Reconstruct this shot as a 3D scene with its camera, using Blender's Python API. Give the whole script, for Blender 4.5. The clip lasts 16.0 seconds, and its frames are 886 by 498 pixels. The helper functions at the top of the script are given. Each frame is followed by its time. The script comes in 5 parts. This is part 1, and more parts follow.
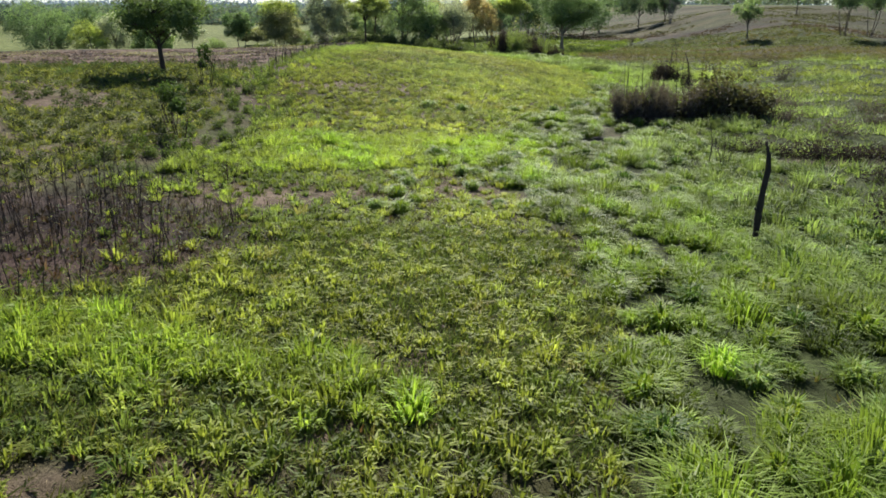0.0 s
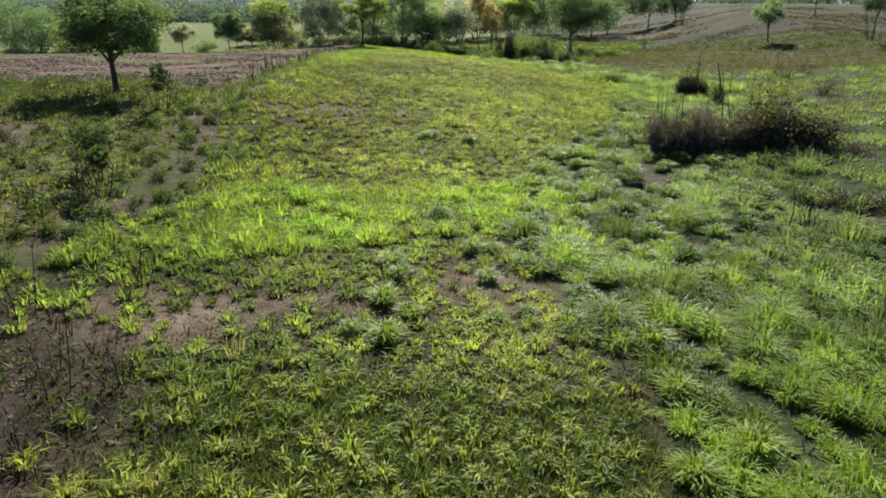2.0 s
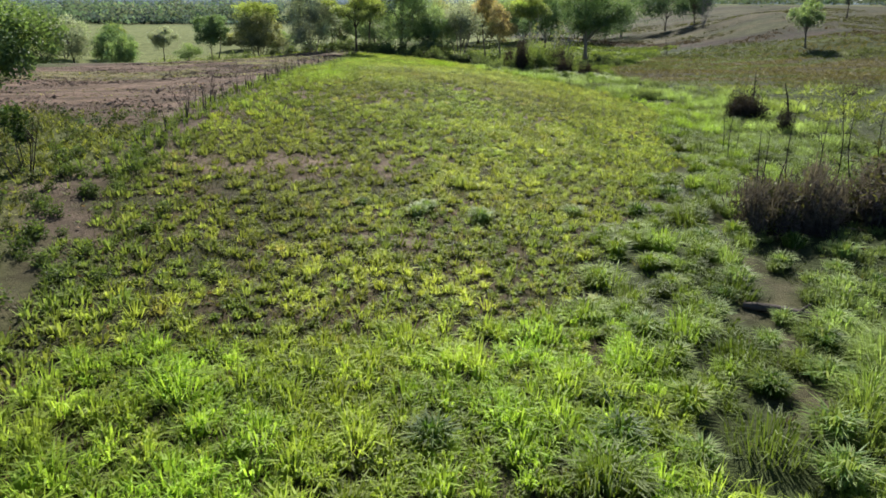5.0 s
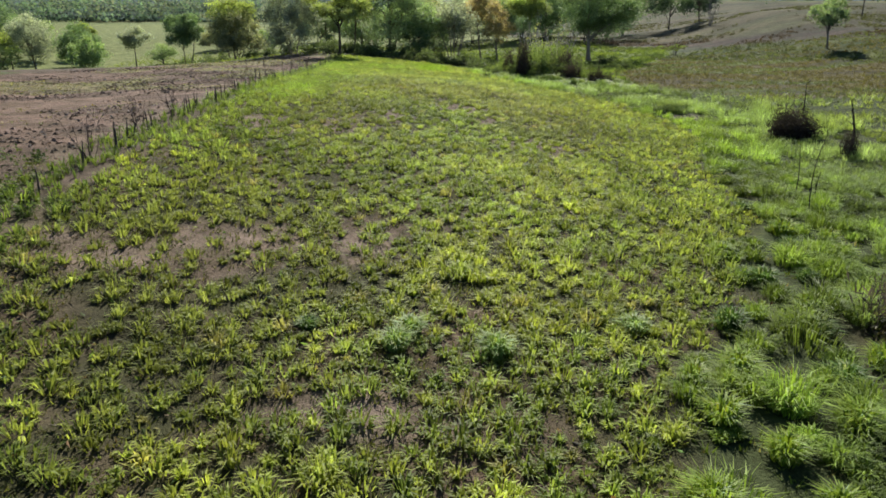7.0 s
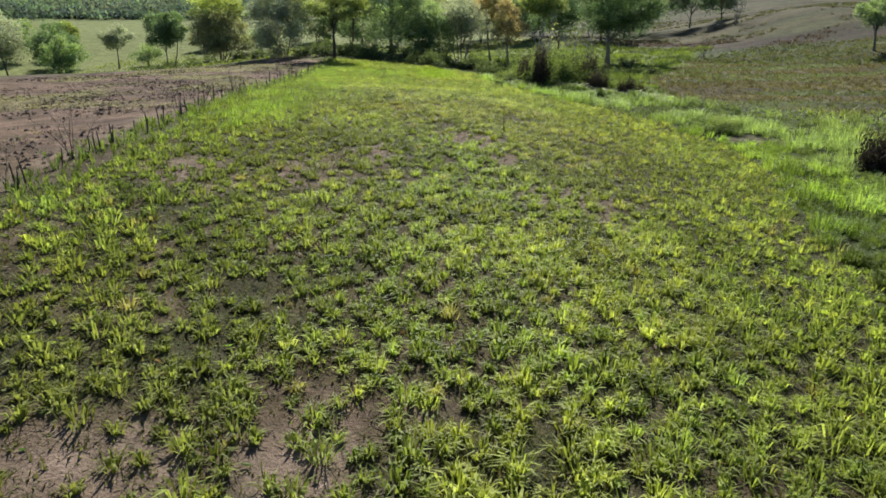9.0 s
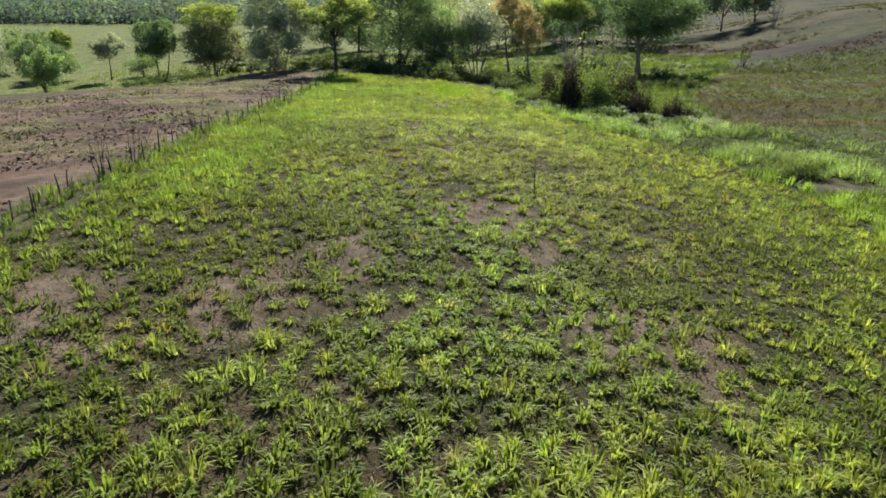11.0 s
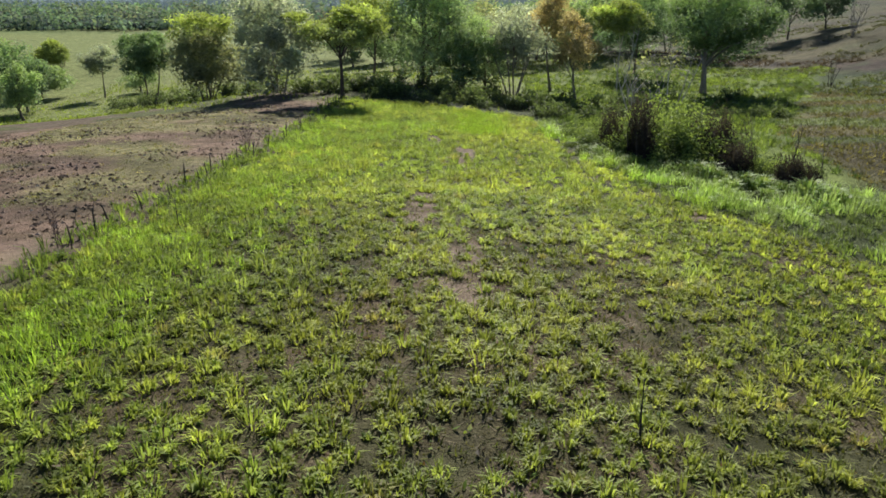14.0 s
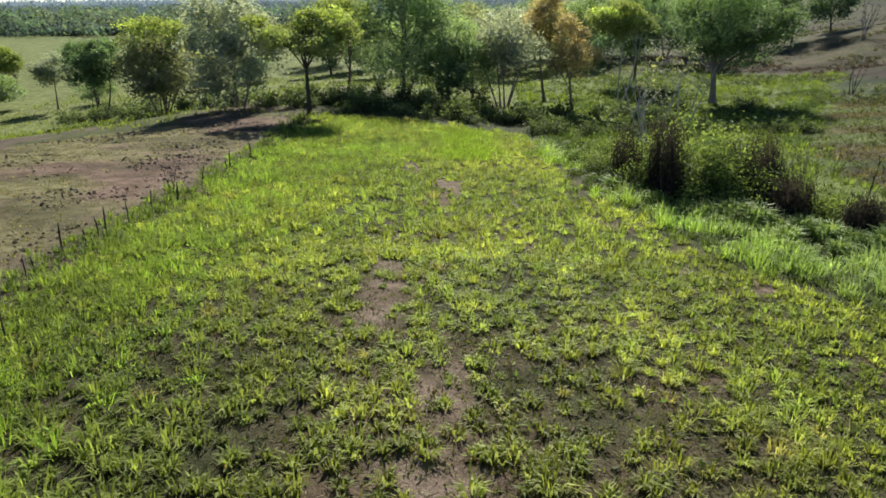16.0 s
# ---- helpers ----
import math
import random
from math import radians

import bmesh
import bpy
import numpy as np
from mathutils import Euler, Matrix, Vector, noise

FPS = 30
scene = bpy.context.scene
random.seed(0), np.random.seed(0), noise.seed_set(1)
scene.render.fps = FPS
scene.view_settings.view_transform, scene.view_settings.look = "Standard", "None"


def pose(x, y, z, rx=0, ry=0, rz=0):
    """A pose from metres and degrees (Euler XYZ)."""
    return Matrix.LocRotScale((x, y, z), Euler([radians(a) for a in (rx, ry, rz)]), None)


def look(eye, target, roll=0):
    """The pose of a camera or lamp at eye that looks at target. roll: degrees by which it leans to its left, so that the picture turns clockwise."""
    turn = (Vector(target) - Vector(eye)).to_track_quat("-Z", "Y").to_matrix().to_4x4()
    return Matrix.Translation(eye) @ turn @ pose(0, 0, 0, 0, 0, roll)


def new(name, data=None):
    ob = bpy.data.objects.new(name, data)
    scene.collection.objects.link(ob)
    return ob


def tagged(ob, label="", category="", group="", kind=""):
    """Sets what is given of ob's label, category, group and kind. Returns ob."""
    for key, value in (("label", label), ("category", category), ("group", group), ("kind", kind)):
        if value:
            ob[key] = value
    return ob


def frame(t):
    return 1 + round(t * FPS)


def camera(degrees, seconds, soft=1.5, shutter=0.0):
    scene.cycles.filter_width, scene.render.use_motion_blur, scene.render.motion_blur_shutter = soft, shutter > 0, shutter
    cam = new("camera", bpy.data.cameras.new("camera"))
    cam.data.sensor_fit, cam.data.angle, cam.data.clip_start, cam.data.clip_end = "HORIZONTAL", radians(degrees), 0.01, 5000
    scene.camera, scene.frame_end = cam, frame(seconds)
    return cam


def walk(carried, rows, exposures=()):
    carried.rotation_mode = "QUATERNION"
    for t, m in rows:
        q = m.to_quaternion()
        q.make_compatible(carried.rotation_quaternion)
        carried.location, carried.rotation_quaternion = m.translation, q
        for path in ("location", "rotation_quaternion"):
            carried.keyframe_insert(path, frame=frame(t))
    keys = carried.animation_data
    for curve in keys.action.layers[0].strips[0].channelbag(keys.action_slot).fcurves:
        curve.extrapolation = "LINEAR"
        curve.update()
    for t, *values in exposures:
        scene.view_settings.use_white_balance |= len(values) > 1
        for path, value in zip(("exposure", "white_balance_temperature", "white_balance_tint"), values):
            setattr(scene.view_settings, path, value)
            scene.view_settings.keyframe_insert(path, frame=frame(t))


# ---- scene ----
cam = camera(61.9, 16.0, soft=1.7)
PATH = [
    (0, (-0.637, 0.905, 11.951), (-0.616, 2.796, 11.303), 0.2),
    (0.5, (-0.619, 2.754, 11.944), (-0.597, 4.645, 11.294), 0.2),
    (1, (-0.665, 4.681, 12.067), (-0.644, 6.571, 11.413), 0.3),
    (1.5, (-0.667, 6.752, 12.308), (-0.646, 8.642, 11.654), 0.3),
    (2, (-0.682, 8.877, 12.556), (-0.663, 10.766, 11.899), 0.4),
    (2.5, (-0.701, 10.898, 12.745), (-0.681, 12.787, 12.086), 0.6),
    (3, (-0.704, 12.858, 12.818), (-0.686, 14.747, 12.16), 0.7),
    (3.2, (-0.705, 13.61, 12.813), (-0.688, 15.499, 12.156), 0.7),
    (5.3, (-0.456, 23.125, 12.657), (-0.445, 25.014, 12.0), 0.3),
    (5.5, (-0.472, 24.121, 12.645), (-0.452, 26.009, 11.986), 0.3),
    (6, (-0.508, 26.378, 12.66), (-0.476, 28.265, 11.998), 0.3),
    (6.5, (-0.497, 28.966, 12.738), (-0.466, 30.852, 12.073), 0.4),
    (7, (-0.433, 31.301, 12.733), (-0.404, 33.187, 12.067), 0.3),
    (7.5, (-0.306, 33.957, 12.666), (-0.281, 35.842, 11.999), 0.2),
    (8, (-0.254, 36.498, 12.541), (-0.235, 38.383, 11.872), 0.2),
    (8.5, (-0.237, 39.045, 12.495), (-0.222, 40.929, 11.824), 0.2),
    (9, (-0.236, 41.583, 12.642), (-0.223, 43.466, 11.968), 0.3),
    (9.2, (-0.201, 42.59, 12.694), (-0.192, 44.473, 12.022), 0.3),
    (11.3, (0.013, 52.859, 13.174), (-0.017, 54.741, 12.498), -0.1),
    (11.5, (0.027, 53.974, 13.196), (-0.002, 55.855, 12.518), -0.1),
    (12, (0.074, 56.527, 13.311), (0.03, 58.408, 12.632), -0.2),
    (12.5, (0.144, 59.005, 13.425), (0.066, 60.885, 12.748), -0.2),
    (13, (0.173, 61.459, 13.502), (0.039, 63.337, 12.827), -0.2),
    (13.5, (0.156, 63.828, 13.558), (0.018, 65.706, 12.884), -0.3),
    (14, (0.178, 66.162, 13.558), (0.062, 68.043, 12.887), -0.4),
    (14.5, (0.173, 68.394, 13.493), (0.092, 70.277, 12.823), -0.4),
    (15, (0.202, 70.515, 13.415), (0.118, 72.398, 12.747), -0.5),
    (15.5, (0.178, 72.635, 13.302), (0.093, 74.519, 12.636), -0.5),
    (16, (0.156, 74.711, 13.227), (0.069, 76.596, 12.564), -0.6),
]
walk(cam, [(t, look(eye, target, roll)) for t, eye, target, roll in PATH])
EXPOSURE = 0.935

# ---- world, sun, exposure ----
SUN_AZIMUTH, SUN_HEIGHT = 3.0, 37.0      # degrees: to the right of straight ahead (+y), above the horizon
world = bpy.data.worlds.new("sky")
scene.world = world
world.use_nodes = True
wn = world.node_tree.nodes
sky = wn.new("ShaderNodeTexSky")
sky.sky_type, sky.sun_disc = "NISHITA", False
sky.sun_elevation, sky.sun_rotation = radians(SUN_HEIGHT), radians(SUN_AZIMUTH)
sky.air_density, sky.dust_density, sky.ozone_density = 0.6, 0.1, 3.0
wn["Background"].inputs["Strength"].default_value = 0.07
world.node_tree.links.new(sky.outputs["Color"], wn["Background"].inputs["Color"])

sun = new("sun", bpy.data.lights.new("sun", "SUN"))
sun.data.energy, sun.data.angle, sun.data.color = 5.0, radians(0.53), (1.0, 0.955, 0.87)
sun_way = Vector((math.sin(radians(SUN_AZIMUTH)) * math.cos(radians(SUN_HEIGHT)), math.cos(radians(SUN_AZIMUTH)) * math.cos(radians(SUN_HEIGHT)), math.sin(radians(SUN_HEIGHT))))
sun.matrix_world = look(sun_way * 100, (0, 0, 0))
scene.view_settings.exposure = EXPOSURE

# ---- small tools ----
rng = np.random.default_rng(11)


def smooth(a, b, x):
    k = np.clip((np.asarray(x, float) - a) / (b - a), 0, 1)
    return k * k * (3 - 2 * k)


def cell(ix, iy, seed):
    n = (ix.astype(np.int64) * 374761393 + iy.astype(np.int64) * 668265263 + seed * 1274126177) & 0xFFFFFFFF
    n = ((n ^ (n >> 13)) * 1103515245) & 0xFFFFFFFF
    n = ((n ^ (n >> 15)) * 2246822519) & 0xFFFFFFFF
    return ((n ^ (n >> 14)) & 0xFFFF) / 65535.0


def vnoise(x, y, size, seed):
    x, y = np.asarray(x, float) / size, np.asarray(y, float) / size
    ix, iy = np.floor(x), np.floor(y)
    fx, fy = x - ix, y - iy
    fx, fy = fx * fx * (3 - 2 * fx), fy * fy * (3 - 2 * fy)
    a, b = cell(ix, iy, seed), cell(ix + 1, iy, seed)
    c, d = cell(ix, iy + 1, seed), cell(ix + 1, iy + 1, seed)
    return (a * (1 - fx) + b * fx) * (1 - fy) + (c * (1 - fx) + d * fx) * fy


def fbm(x, y, size, seed, steps=3):
    return sum(vnoise(x, y, size / 2 ** i, seed + i * 17) * 0.5 ** i for i in range(steps)) / sum(0.5 ** i for i in range(steps))


def blob(x, y, cx, cy, rx, ry):
    """1 in the middle of an oval patch, 0 outside it."""
    return np.exp(-(((x - cx) / rx) ** 2 + ((y - cy) / ry) ** 2) ** 1.5)


# ---- the lie of the land: a low ridge under the path, a hollow on its right, a plain beyond ----
SWELL_X = (-68, -44, -24, -8, 6, 22, 44, 70)
SWELL_Y = (0, 28, 56, 84, 112, 145, 185)
SWELLS = (
    (0.23, 0.83, 1.69, 2.01, 1.32, -2.46, -1.93),
    (1.78, 2.23, 2.44, 2.07, 1.55, -1.42, -1.19),
    (2.00, 1.75, 1.88, 0.40, 1.40, 0.70, -0.41),
    (1.88, 1.13, 2.19, 2.24, 0.93, 2.32, 0.59),
    (1.97, -0.16, 0.43, 1.68, -0.39, -1.10, -1.28),
    (1.12, 1.38, 1.35, -1.13, 2.23, -0.23, 2.56),
    (1.66, 1.27, 1.02, 2.70, 0.23, 0.83, -0.87),
    (0.38, 0.50, 1.18, 1.66, 1.30, 3.56, 4.70),
)


def land(x, y, rough=True):
    x, y = np.asarray(x, float), np.asarray(y, float)
    z = 1.5 - 9 * smooth(250, 900, y) - 26 * smooth(700, 3000, np.hypot(x, y)) - 1.5 * smooth(60, 200, -y)
    z = z + 7.5 * smooth(110, 240, y) * smooth(25, 110, x) * (1 - smooth(400, 900, y))      # the dry slope on the right
    for cx, row in zip(SWELL_X, SWELLS):
        gx = np.exp(-((x - cx) / 19) ** 2)
        for cy, h in zip(SWELL_Y, row):
            z = z + h * gx * np.exp(-((y - cy) / 26) ** 2)
    if rough:
        near = 1 - smooth(120, 260, np.hypot(x, y - 60))
        z = z + near * 0.12 * (fbm(x, y, 3.2, 5) - 0.5)
        z = z + 2.0 * (fbm(x, y, 140, 8) - 0.5) * smooth(170, 300, np.hypot(x, y - 40))
        z = z + 0.09 * (fbm(x, y, 0.9, 31, 2) - 0.5) * ploughed(x, y)
    return z


# ---- where things grow ----
def fence_x(y):
    return np.interp(y, (0, 14, 24, 30, 36, 48, 60, 96, 120, 132), (-13.5, -13, -11.5, -10.2, -10.3, -12.0, -12.1, -12.0, -12.2, -12.6))


def lush_x(y):
    """Where the short pasture ends and the rank grass of the hollow begins."""
    return np.interp(y, (4, 9, 12, 16, 21, 26, 31, 37, 42, 47, 52, 58, 66, 76, 85, 91, 97, 103, 110, 116, 126, 134),
                     (1.6, 2.2, 2.6, 3.2, 3.0, 2.6, 2.6, 3.2, 3.4, 6.8, 9.0, 11.5, 13.0, 16.0, 17.0, 14.5, 10.0, 7.4, 5.6, 5.2, 3.8, 3.0))


def field_edge_y(x):
    return np.interp(x, (-90, -41, -31, -27, -20, -12), (60, 93, 113, 121, 128, 132))


def ploughed(x, y):
    return smooth(0.4, 1.6, fence_x(y) - x) * smooth(52, 58, y + 0.25 * (x + 12)) * smooth(0, 2, field_edge_y(x) - y)


def burnt_ground(x, y):
    return np.maximum(blob(x, y, -10.8, 18.4, 5.2, 4.3), 0.4 * blob(x, y, -8.5, 21.5, 2.6, 2.0))


def bright_band(x, y):
    """The belt of fresh tall grass across the saddle of the ridge."""
    low = np.interp(x, (-12, -8, -5.3, -2.4, 0.2, 3.5), (24.5, 25.6, 27.5, 29.1, 30.8, 31.5))
    high = np.interp(x, (-12, -9, -7.6, -3.9, 1.9, 5), (28.5, 30.7, 34.8, 35.9, 38.4, 39))
    wob = 1.2 * (fbm(x, y, 2.5, 41) - 0.5)
    return smooth(0, 0.8, y + wob - low) * smooth(0, 1.0, high - y + wob) * smooth(-10.6, -9.2, x) * (1 - smooth(3.5, 5.5, x))


def front_band(x, y):
    line = np.interp(x, (-10, -7, -2.5, 0), (12.6, 12.2, 11.2, 10.8))
    return np.exp(-((y - line + 0.5 * (fbm(x, y, 1.5, 3) - 0.5)) / 0.75) ** 2) * smooth(-10, -8.5, x) * (1 - smooth(-2.2, -0.4, x))


def flank(x, y):
    """The rank grass on the ridge's left shoulder, towards its far end."""
    return smooth(68, 82, y) * np.exp(-((x - np.interp(y, (70, 84, 95, 110, 124), (-9.2, -9.2, -9.6, -9.0, -6))) / np.interp(y, (70, 95, 110, 125), (1.4, 2.3, 3.2, 5))) ** 2)


def bare(x, y):
    """Patches of open soil in the pasture."""
    b = np.zeros_like(x)
    for cx, cy, rx, ry in ((-9, 48.7, 2.0, 1.1), (-6.3, 48.4, 1.8, 0.9), (-1.8, 42.8, 2.6, 0.5), (-1.6, 52.3, 1.7, 1.0), (-2.2, 50.8, 1.2, 1.6), (-5.6, 50.3, 2.2, 1.4),
                           (0.8, 26.6, 2.0, 1.5), (-6.6, 23.5, 2.3, 2.0), (-3.6, 24.7, 1.4, 0.8), (3.9, 66.3, 1.6, 1.5), (-5.5, 8.3, 0.6, 0.5), (-2.1, 9.6, 0.5, 0.4),
                           (-1.5, 12.2, 1.0, 0.8), (-2.2, 93, 0.7, 4), (-0.4, 86, 0.6, 4), (8.4, 96.6, 2.4, 1.2), (5.6, 103, 1.4, 0.6), (-3.6, 114, 1.3, 1.8), (19.6, 87.2, 3.2, 1.4),
                           (-4.5, 66, 1.4, 2.5), (-2.5, 69, 0.8, 2.2), (2.2, 71, 1.2, 1.2), (-1.2, 108, 0.7, 4), (1.2, 74.0, 1.6, 2.0), (9.8, 47.4, 0.5, 1.2), (9.1, 44.2, 0.6, 2.2), (9.3, 41.4, 0.8, 1.6), (8.6, 39.6, 1.6, 0.8), (8.1, 37.6, 0.6, 1.7), (7.3, 34.9, 0.6, 1.4), (18.5, 35.2, 5.0, 1.1), (5.6, 66.4, 1.0, 1.6), (5.2, 64.0, 0.8, 0.9), (-8.6, 65.0, 1.2, 2.0), (-6.9, 63.4, 0.7, 1.4)):
        b = np.maximum(b, blob(x, y, cx, cy, rx, ry))
    return b


def on_ridge(x, y):
    return smooth(0, 0.8, x - fence_x(y) - 0.5 + 3.2 * (fbm(x, y, 2.2, 58) - 0.45) * (1 - smooth(50, 58, y))) * smooth(-0.4, 0.6, lush_x(y) - x + 3.0 * (fbm(x, y, 3.5, 77) - 0.5)) * (1 - smooth(129, 133, y))


def in_hollow(x, y):
    reach = np.interp(y, (0, 30, 45, 60, 88, 95, 100, 104, 116, 128), (34, 40, 52, 62, 64, 34, 25, 15, 9.5, 6))
    return smooth(-0.4, 0.6, x - lush_x(y) - 3.0 * (fbm(x, y, 3.5, 77) - 0.5)) * smooth(0, 3, reach - x) * (1 - smooth(128, 132, y))


# ---- mesh tools ----
class Heap:
    """Collects points, faces and their colours, and becomes one mesh."""

    def __init__(self):
        self.v, self.c, self.q, self.t, self.n = [], [], [], [], 0

    def add(self, v, quads=None, tris=None, tone=(0.5, 0.5, 0.5)):
        v = np.asarray(v, float).reshape(-1, 3)
        tone = np.broadcast_to(np.asarray(tone, float), (len(v), 3))
        self.v.append(v), self.c.append(tone)
        if quads is not None and len(quads):
            self.q.append(np.asarray(quads) + self.n)
        if tris is not None and len(tris):
            self.t.append(np.asarray(tris) + self.n)
        self.n += len(v)

    def mesh(self, name, soft=False):
        me = bpy.data.meshes.new(name)
        v, c = np.concatenate(self.v), np.concatenate(self.c)
        q = np.concatenate(self.q) if self.q else np.zeros((0, 4), int)
        t = np.concatenate(self.t) if self.t else np.zeros((0, 3), int)
        me.vertices.add(len(v))
        me.vertices.foreach_set("co", v.astype(np.float32).ravel())
        me.loops.add(q.size + t.size)
        me.loops.foreach_set("vertex_index", np.concatenate((q.ravel(), t.ravel())).astype(np.int32))
        me.polygons.add(len(q) + len(t))
        me.polygons.foreach_set("loop_start", np.concatenate((np.arange(len(q)) * 4, q.size + np.arange(len(t)) * 3)).astype(np.int32))
        me.polygons.foreach_set("use_smooth", np.full(len(q) + len(t), soft))
        layer = me.attributes.new("tone", "FLOAT_COLOR", "POINT")
        layer.data.foreach_set("color", np.c_[np.clip(c, 0.004, 0.9), np.ones(len(c))].astype(np.float32).ravel())
        me.update(calc_edges=True)
        me.validate()
        return me

    def tube(self, points, radii, sides=6, tone=(0.1, 0.08, 0.06)):
        p, r = np.asarray(points, float), np.asarray(radii, float)
        d = np.gradient(p, axis=0)
        d /= np.linalg.norm(d, axis=1)[:, None] + 1e-9
        ref = np.where(np.abs(d[:, 2:3]) > 0.9, (1.0, 0, 0), (0, 0, 1.0))
        a = np.cross(d, ref)
        a /= np.linalg.norm(a, axis=1)[:, None] + 1e-9
        b = np.cross(d, a)
        k = np.arange(sides) * 2 * np.pi / sides
        ring = p[:, None] + r[:, None, None] * (np.cos(k)[None, :, None] * a[:, None] + np.sin(k)[None, :, None] * b[:, None])
        i, j = np.meshgrid(np.arange(len(p) - 1), np.arange(sides), indexing="ij")
        j2 = (j + 1) % sides
        quads = np.stack((i * sides + j, i * sides + j2, (i + 1) * sides + j2, (i + 1) * sides + j), -1).reshape(-1, 4)
        n = len(p) * sides
        top = np.stack((np.full(sides, n), (len(p) - 1) * sides + np.arange(sides), (len(p) - 1) * sides + (np.arange(sides) + 1) % sides), -1)
        self.add(np.concatenate((ring.reshape(-1, 3), p[-1:])), quads, top, tone)

    def leaves(self, centre, size, tone, flat=0.0, slim=0.55):
        """Rhombic leaves, folded a little, in all directions; flat: how much they lie level."""
        n = len(centre)
        a = rng.normal(size=(n, 3))
        a[:, 2] *= 1 - flat
        a /= np.linalg.norm(a, axis=1)[:, None]
        b = np.cross(a, rng.normal(size=(n, 3)) * (1 - flat) + (0, 0, flat * 2))
        b /= np.linalg.norm(b, axis=1)[:, None] + 1e-9
        s = np.asarray(size, float).reshape(-1, 1) * np.ones((n, 1))
        nrm = np.cross(a, b)
        v = np.stack((centre - a * s / 2, centre + b * s * slim / 2 + nrm * s * 0.08, centre + a * s / 2, centre - b * s * slim / 2 + nrm * s * 0.08), 1)
        self.add(v.reshape(-1, 3), np.arange(n * 4).reshape(-1, 4), None, np.repeat(np.broadcast_to(tone, (n, 3)), 4, 0))

    def blades(self, root, turn, tall, reach, wide, tone, droop=0.25):
        """Blades of grass: each rises from its root, leans out by reach and narrows to a point."""
        n = len(root)
        out = np.stack((np.cos(turn), np.sin(turn), np.zeros(n)), 1)
        twist = turn + np.pi / 2 + rng.normal(size=n) * 0.5
        side = np.stack((np.cos(twist), np.sin(twist), rng.normal(size=n) * 0.15), 1) * (np.asarray(wide).reshape(-1, 1) / 2)
        tall, reach = np.asarray(tall).reshape(-1, 1), np.asarray(reach).reshape(-1, 1)
        up = np.array((0, 0, 1.0))
        mid = root + out * reach * 0.32 + up * tall * 0.62
        tip = root + out * reach + up * tall * (1 - droop)
        v = np.stack((root - side * 0.7, root + side * 0.7, mid + side, mid - side, tip), 1)
        k = np.arange(n)[:, None] * 5
        self.add(v.reshape(-1, 3), k + (0, 1, 2, 3), k + (3, 2, 4), np.repeat(tone, 5, 0))


def spikes(heap, x, y, count, tall, spread, wide, tone, foot=0.05):
    """Tufts of short stiff blades, each one a narrow triangle, that fan out from the spots x, y."""
    n = len(x)
    tall = np.broadcast_to(tall, (n,)) * np.minimum(np.exp(rng.normal(size=n) * 0.34), 1.5)
    m = np.repeat(np.arange(n), count)
    k = len(m)
    turn = rng.uniform(0, 2 * np.pi, k)
    out = np.stack((np.cos(turn), np.sin(turn), np.zeros(k)), 1)
    h = tall[m] * rng.uniform(0.45, 1.1, k)
    root = np.stack((x[m], y[m], land(x, y)[m] - 0.01), 1) + out * (rng.random(k) * foot)[:, None]
    face = turn + np.pi / 2 + rng.normal(size=k) * 0.7
    side = np.stack((np.cos(face), np.sin(face), np.zeros(k)), 1) * (wide / 2 * rng.uniform(0.6, 1.4, k))[:, None]
    lean = rng.random(k) ** 0.8 * 1.25 * spread
    tip = root + out * (h * lean)[:, None] + (h / np.sqrt(1 + 0.5 * lean ** 2))[:, None] * np.array((0, 0, 1.0))
    shade = (tone * np.minimum(np.exp(rng.normal(size=(n, 1)) * 0.34 - 0.03), 1.45))[m] * np.exp(rng.normal(size=(k, 1)) * 0.2)
    heap.add(np.stack((root - side, root + side, tip), 1).reshape(-1, 3), None, np.arange(k * 3).reshape(-1, 3), np.repeat(shade, 3, 0))


